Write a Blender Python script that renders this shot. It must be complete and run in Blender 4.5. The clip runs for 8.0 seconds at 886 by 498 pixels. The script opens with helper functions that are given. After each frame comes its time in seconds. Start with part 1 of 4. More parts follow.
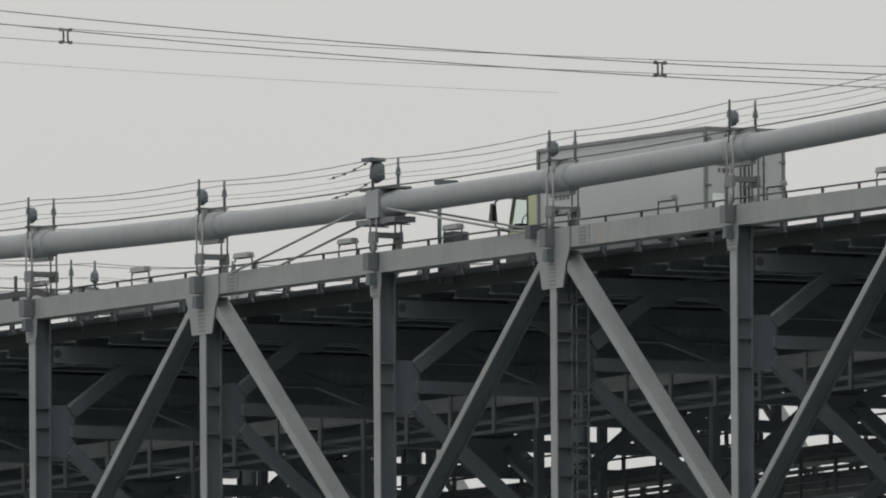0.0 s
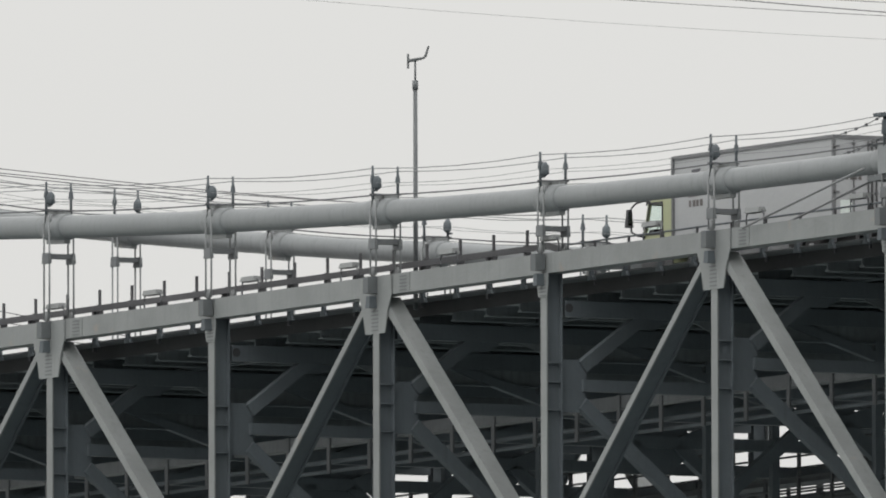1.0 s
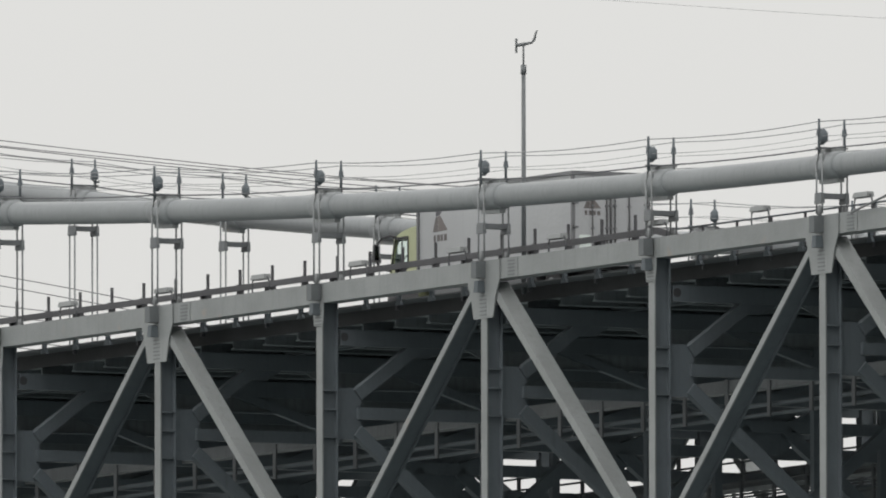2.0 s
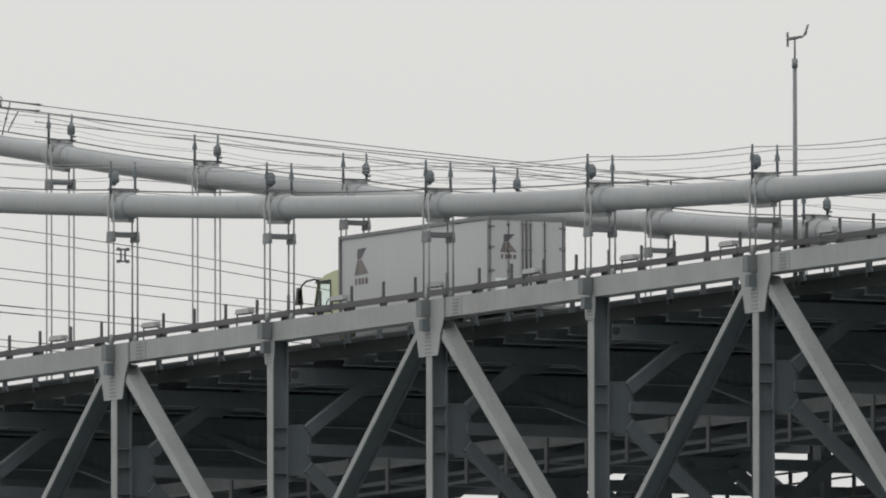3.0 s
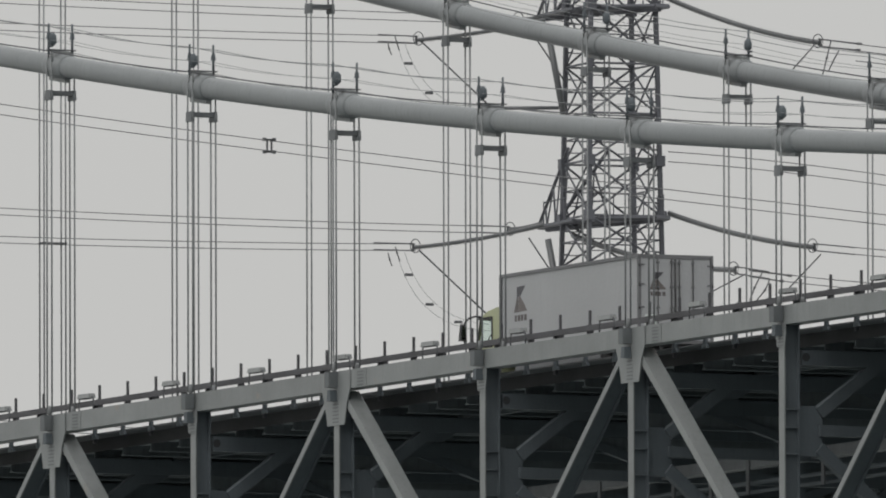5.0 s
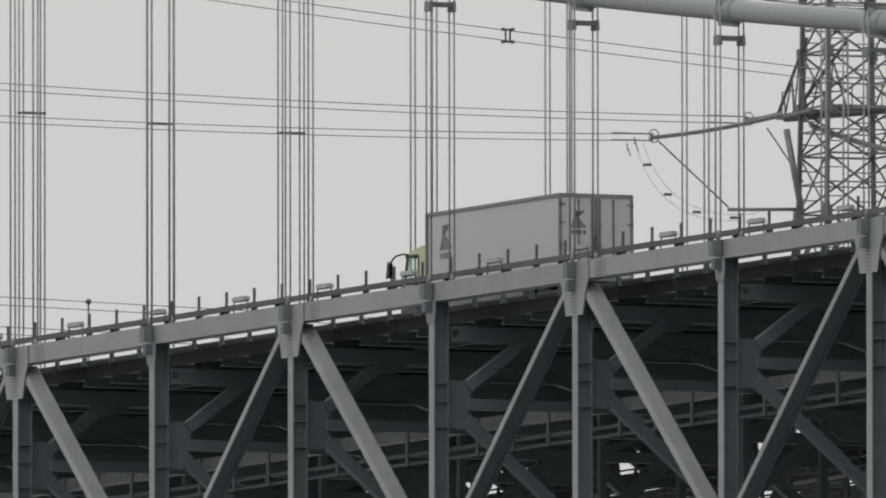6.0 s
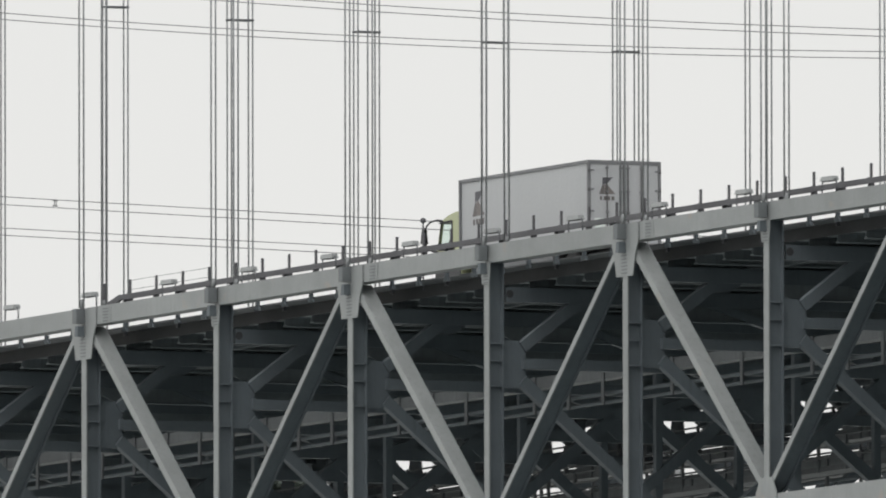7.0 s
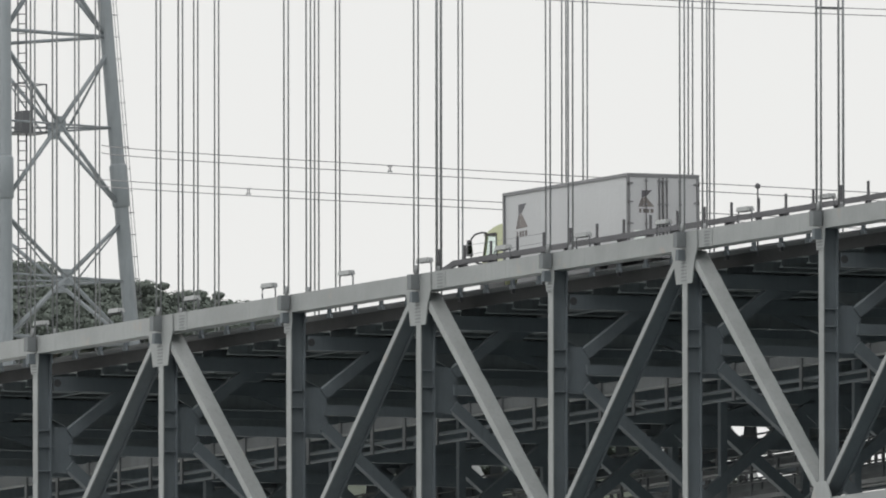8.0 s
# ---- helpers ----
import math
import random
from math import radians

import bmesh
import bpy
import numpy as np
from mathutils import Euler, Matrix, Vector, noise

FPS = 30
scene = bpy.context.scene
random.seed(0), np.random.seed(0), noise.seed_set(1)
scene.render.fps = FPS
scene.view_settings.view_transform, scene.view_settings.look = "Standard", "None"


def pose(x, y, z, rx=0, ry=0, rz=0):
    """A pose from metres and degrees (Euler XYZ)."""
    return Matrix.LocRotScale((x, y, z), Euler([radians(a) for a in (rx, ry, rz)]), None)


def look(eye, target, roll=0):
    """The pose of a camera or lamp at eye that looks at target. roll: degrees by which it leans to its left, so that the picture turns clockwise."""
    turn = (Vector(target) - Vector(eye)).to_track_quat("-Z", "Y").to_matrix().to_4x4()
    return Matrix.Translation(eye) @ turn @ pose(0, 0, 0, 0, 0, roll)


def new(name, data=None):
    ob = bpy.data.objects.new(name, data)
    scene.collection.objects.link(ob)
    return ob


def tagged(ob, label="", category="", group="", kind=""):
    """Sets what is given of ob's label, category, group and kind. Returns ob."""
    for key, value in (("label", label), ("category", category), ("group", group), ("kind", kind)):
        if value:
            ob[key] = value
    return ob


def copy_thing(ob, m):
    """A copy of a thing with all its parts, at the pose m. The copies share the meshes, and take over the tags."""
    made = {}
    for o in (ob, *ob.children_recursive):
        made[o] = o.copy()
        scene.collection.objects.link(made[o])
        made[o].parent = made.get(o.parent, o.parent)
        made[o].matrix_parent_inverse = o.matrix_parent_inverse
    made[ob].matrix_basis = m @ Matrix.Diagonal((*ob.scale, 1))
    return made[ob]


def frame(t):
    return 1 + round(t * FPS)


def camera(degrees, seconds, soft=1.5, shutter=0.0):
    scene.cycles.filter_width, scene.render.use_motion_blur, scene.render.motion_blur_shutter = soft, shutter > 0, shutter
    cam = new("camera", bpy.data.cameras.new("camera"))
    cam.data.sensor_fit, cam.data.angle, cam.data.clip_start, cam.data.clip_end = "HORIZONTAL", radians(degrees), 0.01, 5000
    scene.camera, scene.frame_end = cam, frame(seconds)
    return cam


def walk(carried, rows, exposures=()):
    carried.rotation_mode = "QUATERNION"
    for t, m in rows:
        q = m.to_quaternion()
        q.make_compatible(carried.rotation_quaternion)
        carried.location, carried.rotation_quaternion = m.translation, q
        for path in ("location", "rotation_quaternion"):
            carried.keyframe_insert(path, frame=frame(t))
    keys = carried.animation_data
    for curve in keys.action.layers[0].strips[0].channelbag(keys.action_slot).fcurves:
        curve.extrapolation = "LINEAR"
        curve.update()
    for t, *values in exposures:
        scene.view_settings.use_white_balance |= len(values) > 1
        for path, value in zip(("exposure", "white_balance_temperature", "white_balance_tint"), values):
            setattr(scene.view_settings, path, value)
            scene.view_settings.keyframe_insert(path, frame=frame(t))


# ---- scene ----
import itertools

# ---- camera ----
EYE = Vector((864.83, -471.20, 2.0))
# seconds, bearing from -x towards +y, elevation, roll, in degrees
PATH = [
    (0, 29.5372, 4.1764, -0.322), (0.1, 29.4920, 4.1600, -0.318), (0.2, 29.4240, 4.1410, -0.314), (0.3, 29.3270, 4.1260, -0.310),
    (0.4, 29.2070, 4.1168, -0.306), (0.5, 29.0607, 4.1196, -0.290), (0.6, 28.9065, 4.1182, -0.256), (0.7, 28.7328, 4.1202, -0.223),
    (0.8, 28.7114, 4.1130, -0.191), (1, 28.6801, 4.1041, -0.159), (1.2, 28.6403, 4.0962, -0.139), (2.3, 28.3878, 4.0761, -0.118),
    (2.5, 28.2800, 4.0748, -0.121), (2.8, 28.1213, 4.0710, -0.121), (3, 28.0445, 4.0694, -0.117), (3.3, 27.8853, 4.0655, -0.132),
    (3.5, 27.6958, 4.0546, -0.149), (3.7, 27.3992, 4.0452, -0.151), (3.9, 27.0756, 4.0281, -0.131), (4, 27.0132, 4.0259, -0.122),
    (4.1, 26.9631, 4.0226, -0.124), (5.3, 26.6105, 3.9511, -0.127), (5.5, 26.5626, 3.9305, -0.106), (5.7, 26.4736, 3.8815, -0.098),
    (5.8, 26.4172, 3.8557, -0.090), (6, 26.2702, 3.7878, -0.076), (6.5, 26.0202, 3.7047, -0.086), (6.9, 25.7710, 3.6621, -0.090),
    (7, 25.7098, 3.6530, -0.095), (7.3, 25.5193, 3.6302, -0.097), (7.5, 25.4137, 3.6159, -0.101), (7.7, 25.2841, 3.6044, -0.091),
    (8, 25.1498, 3.5962, -0.083),
]


def aim(bearing, elevation, roll):
    b, e = radians(bearing), radians(elevation)
    way = Vector((-math.cos(b) * math.cos(e), math.sin(b) * math.cos(e), math.sin(e)))
    return look(EYE, EYE + way * 1000, roll)


# seconds, stops, kelvin, tint
EXPOSURES = [(0, 0.0, 6500, 10), (0.3, 0.11, 6500, 10), (0.6, 0.22, 6500, 10), (1.0, 0.28, 6500, 10), (1.2, 0.28, 6500, 10), (2.3, 0.28, 6500, 10),
             (2.5, 0.27, 6500, 10), (3.0, 0.24, 6500, 10), (3.5, 0.26, 6490, 10), (3.7, 0.17, 6490, 10), (4.0, 0.0, 6470, 10), (4.2, -0.03, 6470, 10),
             (5.3, -0.16, 6470, 10), (5.5, -0.16, 6470, 10), (5.7, -0.10, 6470, 10), (6.0, 0.04, 6480, 10), (6.3, 0.28, 6480, 10), (6.5, 0.37, 6470, 10),
             (7.0, 0.43, 6460, 10), (7.5, 0.48, 6450, 10), (8.0, 0.50, 6440, 10)]
cam = camera(1.4797, 8.0, soft=1.9, shutter=0.08)
walk(cam, [(t, aim(b, e, r)) for t, b, e, r in PATH], EXPOSURES)

# ---- overcast sky and its weak, wide sun ----
world = bpy.data.worlds.new("overcast")
scene.world = world
world.use_nodes = True
wn, wl = world.node_tree.nodes, world.node_tree.links
sky = wn.new("ShaderNodeTexSky")
sky.sky_type, sky.sun_disc = "NISHITA", False
sky.sun_elevation, sky.sun_rotation = radians(37), radians(157)
sky.dust_density = 6.0
# a closed cloud cover: three times as bright overhead as at the horizon
where = wn.new("ShaderNodeTexCoord")
split = wn.new("ShaderNodeSeparateXYZ")
rise = wn.new("ShaderNodeMapRange")
rise.inputs[1].default_value, rise.inputs[2].default_value = 0.07, 1.0
rise.inputs[3].default_value, rise.inputs[4].default_value = 1.0, 2.7
cloud = wn.new("ShaderNodeMixRGB")
cloud.blend_type, cloud.inputs[0].default_value = "MULTIPLY", 1.0
cloud.inputs[1].default_value = (8.35, 8.32, 8.10, 1)
veil = wn.new("ShaderNodeMixRGB")
veil.inputs[0].default_value = 0.965
wl.new(where.outputs["Generated"], split.inputs[0])
wl.new(split.outputs["Z"], rise.inputs[0])
wl.new(rise.outputs[0], cloud.inputs[2])
wl.new(sky.outputs[0], veil.inputs[1])
wl.new(cloud.outputs[0], veil.inputs[2])
wl.new(veil.outputs[0], wn["Background"].inputs[0])
wn["Background"].inputs[1].default_value = 0.0745
sun = new("sun", bpy.data.lights.new("sun", "SUN"))
sun.data.energy, sun.data.angle, sun.data.color = 0.5, radians(30), (1.0, 0.99, 0.97)
sun.matrix_world = look((190, -450, 440), (0, 0, 70))


# ---- materials ----
def material(name, base, rough=0.6, metal=0.0, spots=0.12, scale=0.8, streaks=0.0, fleck=None, bump=0.02, random_tone=0.0):
    """Paint or metal with large stains, fine grain, rain streaks and a fine relief."""
    m = bpy.data.materials.new(name)
    m.use_nodes = True
    nodes, links = m.node_tree.nodes, m.node_tree.links
    bsdf = nodes["Principled BSDF"]
    bsdf.inputs["Roughness"].default_value, bsdf.inputs["Metallic"].default_value = rough, metal
    where = nodes.new("ShaderNodeTexCoord")

    def grain(size, detail, squash=None):
        n = nodes.new("ShaderNodeTexNoise")
        n.inputs["Scale"].default_value, n.inputs["Detail"].default_value = size, detail
        if squash:
            mp = nodes.new("ShaderNodeMapping")
            mp.inputs["Scale"].default_value = squash
            links.new(where.outputs["Object"], mp.inputs[0])
            links.new(mp.outputs[0], n.inputs["Vector"])
        else:
            links.new(where.outputs["Object"], n.inputs["Vector"])
        return n.outputs["Fac"]

    def mix(fac, a, b, kind="MIX"):
        n = nodes.new("ShaderNodeMixRGB")
        n.blend_type = kind
        for socket, v in zip(n.inputs, (fac, a, b)):
            if isinstance(v, bpy.types.NodeSocket):
                links.new(v, socket)
            else:
                socket.default_value = v
        return n.outputs[0]

    def ramp(fac, lo, hi):
        n = nodes.new("ShaderNodeMapRange")
        n.inputs[1].default_value, n.inputs[2].default_value = lo, hi
        links.new(fac, n.inputs[0])
        return n.outputs[0]

    light = (*[min(1, c * (1 + spots)) for c in base], 1)
    dark = (*[c * (1 - spots) for c in base], 1)
    colour = mix(ramp(grain(scale, 4), 0.35, 0.65), dark, light)
    fine = grain(scale * 14, 3)
    colour = mix(0.25, colour, mix(ramp(fine, 0.3, 0.7), dark, light))
    if streaks:
        st = ramp(grain(2.2, 3, (3.0, 3.0, 0.25)), 0.52, 0.75)
        colour = mix(st, colour, (*[c * (1 - streaks) for c in base], 1))
    if fleck:
        fl = ramp(grain(1.1, 6), 0.66, 0.74)
        colour = mix(fl, colour, (*fleck, 1))
    if random_tone:
        info = nodes.new("ShaderNodeObjectInfo")
        colour = mix(ramp(info.outputs["Random"], 0, 1), mix(1.0, colour, (*[1 - random_tone] * 3, 1), "MULTIPLY"), colour)
    if rough > 0.95:
        bsdf.inputs["Specular IOR Level"].default_value = 0.1
    links.new(colour, bsdf.inputs["Base Color"])
    bp = nodes.new("ShaderNodeBump")
    bp.inputs["Strength"].default_value, bp.inputs["Distance"].default_value = 0.4, bump
    links.new(fine, bp.inputs["Height"])
    links.new(bp.outputs[0], bsdf.inputs["Normal"])
    return m


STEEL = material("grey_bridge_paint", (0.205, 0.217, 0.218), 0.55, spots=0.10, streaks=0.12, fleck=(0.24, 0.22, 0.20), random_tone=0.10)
# STEEL's paint with the truss's inner shade coloured in; dark fittings share it
INNER = material("dark_and_shaded_grey_paint", (0.094, 0.110, 0.122), 0.7, spots=0.12, streaks=0.12, random_tone=0.12)
CABLE = material("cable_paint", (0.205, 0.218, 0.225), 0.5, spots=0.06, scale=0.5, streaks=0.12)
# crossbeam and girder-web steel, its tone lowered for the shade beneath the deck
SOFFIT = material("shade_dark_soffit_steel", (0.15, 0.166, 0.175), 0.8, spots=0.25, scale=0.4, streaks=0.2, random_tone=0.3)
ROPE = material("zinc_rope", (0.22, 0.23, 0.235), 0.6, 0.0, spots=0.15, random_tone=0.2)
DARK = material("dark_rail_paint", (0.062, 0.062, 0.068), 0.55, spots=0.2)
BOLT = material("joint_shadow_grey", (0.12, 0.13, 0.135), 0.7)
FITTING = material("dark_fitting", (0.070, 0.074, 0.080), 0.6, spots=0.2)
DECK = material("deck_concrete", (0.30, 0.315, 0.32), 0.9, spots=0.2, scale=0.3, bump=0.03)
# road asphalt; the same black paints the shade below the deck edge
ASPHALT_SHADE = material("asphalt_and_edge_shade", (0.05, 0.05, 0.052), 0.95, spots=0.2, scale=0.6)
# deck-edge shadow put into the steel's colour; walkways and straps use it too
KERB = material("dark_and_shaded_steel", (0.11, 0.115, 0.12), 0.8, spots=0.25)
LAMP = material("lamp_housing", (0.22, 0.23, 0.23), 0.5)
TROUGH = material("grey_trough_steel", (0.125, 0.134, 0.14), 0.6, spots=0.2, streaks=0.15)
LATTICE = material("galvanised_lattice", (0.092, 0.096, 0.110), 0.6, 0.2, spots=0.2, random_tone=0.15)
TUBE = material("tower_tube_paint", (0.125, 0.142, 0.152), 0.55, spots=0.12, scale=0.4, streaks=0.2)
WIRE = material("conductor", (0.12, 0.12, 0.125), 0.5, 0.4)
GLAZE = material("insulator_glaze", (0.10, 0.105, 0.11), 0.3)
BOX = material("box_panel", (0.352, 0.362, 0.372), 0.4, spots=0.03, scale=0.6, streaks=0.03)
TRIM = material("box_trim", (0.14, 0.144, 0.15), 0.5)
SEAL = material("black_seal", (0.03, 0.03, 0.033), 0.7)
CAB = material("pale_lime_paint", (0.36, 0.385, 0.235), 0.3, spots=0.03)
RUBBER = material("rubber", (0.02, 0.02, 0.021), 0.85)
CHASSIS = material("chassis", (0.06, 0.06, 0.062), 0.7)
LOGO = material("logo_grey", (0.07, 0.07, 0.08), 0.5)
LOGO2 = material("logo_umber", (0.105, 0.095, 0.093), 0.5)
LOGO3 = material("logo_brown", (0.14, 0.125, 0.12), 0.5)
SIGN = material("pale_plate", (0.60, 0.66, 0.63), 0.5)
RED = material("red_lens", (0.30, 0.03, 0.03), 0.3)
LEAF = material("foliage", (0.105, 0.122, 0.108), 1.0, spots=0.12, scale=0.25, bump=0.0, random_tone=0.12)
BARK = material("bark", (0.10, 0.085, 0.07), 0.9)
EARTH = material("hill_ground", (0.06, 0.068, 0.055), 1.0, spots=0.3, scale=0.05)
# pale tone of the unseen ground that reflects light onto the girder
BOUNCE = material("pale_bounce_ground", (0.50, 0.50, 0.48), 0.9, spots=0.15, scale=0.05)
SEA = material("sea_water", (0.10, 0.122, 0.122), 0.3, spots=0.2, scale=0.02, bump=0.3)
MIRROR = material("mirror_glass", (0.35, 0.36, 0.42), 0.05, 1.0, spots=0.01, bump=0.0)
GLASS = bpy.data.materials.new("cab_glass")
GLASS.use_nodes = True
_g = GLASS.node_tree.nodes["Principled BSDF"]
_g.inputs["Base Color"].default_value = (0.86, 0.92, 0.89, 1)
_g.inputs["Roughness"].default_value, _g.inputs["Transmission Weight"].default_value, _g.inputs["IOR"].default_value = 0.02, 1.0, 1.02


# ---- mesh helpers ----
def mesh_of(bm, name, mat):
    bmesh.ops.recalc_face_normals(bm, faces=bm.faces)
    me = bpy.data.meshes.new(name)
    bm.to_mesh(me)
    bm.free()
    me.materials.append(mat)
    return me


def part(name, bm, mat, parent=None, label=""):
    ob = new(name, bm if isinstance(bm, bpy.types.Mesh) else mesh_of(bm, name, mat))
    ob.parent = parent
    return tagged(ob, label)


def thing(name, label, category, group="", kind="", at=(0, 0, 0)):
    ob = new(name)
    ob.empty_display_size = 0.2
    ob.location = at
    return tagged(ob, label, category, group, kind)


def box(bm, lo, hi, taper=0.0):
    (a, b, c), (d, e, f) = lo, hi
    t = taper
    v = [bm.verts.new(p) for p in ((a, b, c), (d, b, c), (d, e, c), (a, e, c), (a + t, b + t, f), (d - t, b + t, f), (d - t, e - t, f), (a + t, e - t, f))]
    for q in ((0, 3, 2, 1), (4, 5, 6, 7), (0, 1, 5, 4), (1, 2, 6, 5), (2, 3, 7, 6), (3, 0, 4, 7)):
        bm.faces.new([v[i] for i in q])
    return bm


def beam(bm, p, q, w, h, side=(0, 1, 0)):
    """A box beam from p to q: w along side, h across."""
    p, q, s = Vector(p), Vector(q), Vector(side)
    d = (q - p).normalized()
    if abs(d.dot(s.normalized())) > 0.99:
        s = Vector((1, 0, 0))
    s = (s - d * s.dot(d)).normalized()
    u = d.cross(s)
    ring = [(s * x * w / 2 + u * y * h / 2) for x, y in ((-1, -1), (1, -1), (1, 1), (-1, 1))]
    v = [bm.verts.new(p + o) for o in ring] + [bm.verts.new(q + o) for o in ring]
    for f in ((3, 2, 1, 0), (4, 5, 6, 7), (0, 1, 5, 4), (1, 2, 6, 5), (2, 3, 7, 6), (3, 0, 4, 7)):
        bm.faces.new([v[i] for i in f])
    return bm


def i_beam(bm, p, q, w, h, t=0.04, side=(0, 1, 0)):
    """A rolled beam: two flanges w wide, a web, h high in all."""
    p, q, s = Vector(p), Vector(q), Vector(side)
    d = (q - p).normalized()
    if abs(d.dot(s.normalized())) > 0.99:
        s = Vector((1, 0, 0))
    u = d.cross((s - d * s.dot(d)).normalized())
    for sgn in (-1, 1):
        beam(bm, p + u * sgn * (h - t) / 2, q + u * sgn * (h - t) / 2, w, t, side)
    beam(bm, p, q, t, h - 2 * t, side)
    return bm


def tube(bm, points, r, sides=8, cap=True):
    """A round bar along points, with a radius or one for each point."""
    pts = [Vector(p) for p in points]
    rs = r if isinstance(r, (list, tuple)) else [r] * len(pts)
    rings = []
    for k, c in enumerate(pts):
        d = (pts[min(k + 1, len(pts) - 1)] - pts[max(k - 1, 0)]).normalized()
        s = d.cross(Vector((0, 0, 1)) if abs(d.z) < 0.95 else Vector((1, 0, 0))).normalized()
        u = s.cross(d)
        rings.append([bm.verts.new(c + rs[k] * (math.cos(a) * s + math.sin(a) * u)) for a in (2 * math.pi * j / sides for j in range(sides))])
    for a, b in itertools.pairwise(rings):
        for j in range(sides):
            f = bm.faces.new((a[j], a[(j + 1) % sides], b[(j + 1) % sides], b[j]))
            f.smooth = True
    if cap:
        bm.faces.new(rings[0][::-1])
        bm.faces.new(rings[-1])
    return bm


def plate(bm, outline, thick, axis="y", at=0.0):
    """A flat plate: outline in the two other axes, from at to at + thick along axis."""
    def put(a, b, c):
        return {"y": (a, c, b), "x": (c, a, b), "z": (a, b, c)}[axis]
    v0 = [bm.verts.new(put(a, b, at)) for a, b in outline]
    v1 = [bm.verts.new(put(a, b, at + thick)) for a, b in outline]
    n = len(outline)
    bm.faces.new(v0[::-1])
    bm.faces.new(v1)
    for k in range(n):
        bm.faces.new((v0[k], v0[(k + 1) % n], v1[(k + 1) % n], v1[k]))
    return bm


B = bmesh.new

# ---- the bridge in numbers: x along it, near truss at y = 0, far one at y = 29 ----
P, FIRST, LAST, WIDE, MID = 10.0, -28, 10, 29.0, 30.0
NODES = range(FIRST, LAST + 1)
TOP, BOTTOM, ROAD = 1.38, -7.75, 0.80


def base(x):
    """Height of the girder's datum, the lower tip of the upper gussets, with the road's camber."""
    return 70.24 - 3.37e-5 * (x - MID) ** 2


def cable_z(x):
    return base(x) + 3.02 + 5.7e-4 * (x - MID) ** 2


def along(x0, x1, y, z, step=10.0):
    """Points on a line that follows the camber."""
    n = max(1, round(abs(x1 - x0) / step))
    return [(x0 + (x1 - x0) * k / n, y, base(x0 + (x1 - x0) * k / n) + z) for k in range(n + 1)]

# ---- water and hill ----
bm = B()
bmesh.ops.create_grid(bm, x_segments=60, y_segments=60, size=4500)
part("water", bm, SEA)
tagged(bpy.data.objects["water"], "grey-green sea strait under the bridge", "water", kind="structure")

RIDGE = Vector((-1502.5, 603.3))
ACROSS, AWAY = Vector((0.413, 0.911)), Vector((-0.911, 0.413))


def hill_z(x, y):
    d = Vector((x, y)) - RIDGE
    s, w = d.dot(ACROSS), d.dot(AWAY)
    fall = 1 / (1 + math.exp((s - 115) / 32)) if s > -200 else math.exp(-((s + 200) / 500) ** 2)
    return 166.2 * fall * math.exp(-(w / 260) ** 2) + 1.2 * noise.noise((x / 30, y / 30, 0)) - 0.5


def hill():
    bm = B()
    n = 240
    grid = {}
    for a in range(n):
        for b in range(n):
            s, w = -1500 + 2400 * a / (n - 1), -700 + 1500 * b / (n - 1)
            p = RIDGE + ACROSS * s + AWAY * w
            grid[a, b] = bm.verts.new((p.x, p.y, hill_z(p.x, p.y)))
    for a in range(n - 1):
        for b in range(n - 1):
            bm.faces.new((grid[a, b], grid[a + 1, b], grid[a + 1, b + 1], grid[a, b + 1])).smooth = True
    ob = part("ground", bm, EARTH)
    tagged(ob, "wooded green hill on the far shore", "hill", kind="structure")


hill()


def shore():
    """Added, unseen flat ground beyond the strait with a dropped edge; bounces light up."""
    bm = B()
    n = 40
    grid = {}
    for a in range(n):
        for b in range(n):
            x, y = -1250 + 1100 * a / (n - 1), -500 + 1000 * b / (n - 1)
            z = 3.0 + 0.8 * noise.noise((x / 80, y / 80, 3)) if a < n - 1 else -2.0
            grid[a, b] = bm.verts.new((x, y, z))
    for a in range(n - 1):
        for b in range(n - 1):
            bm.faces.new((grid[a, b], grid[a + 1, b], grid[a + 1, b + 1], grid[a, b + 1]))
    ob = part("pavement", bm, BOUNCE)
    tagged(ob, "unseen pale ground added to bounce light under the bridge", "quay", kind="structure")


shore()


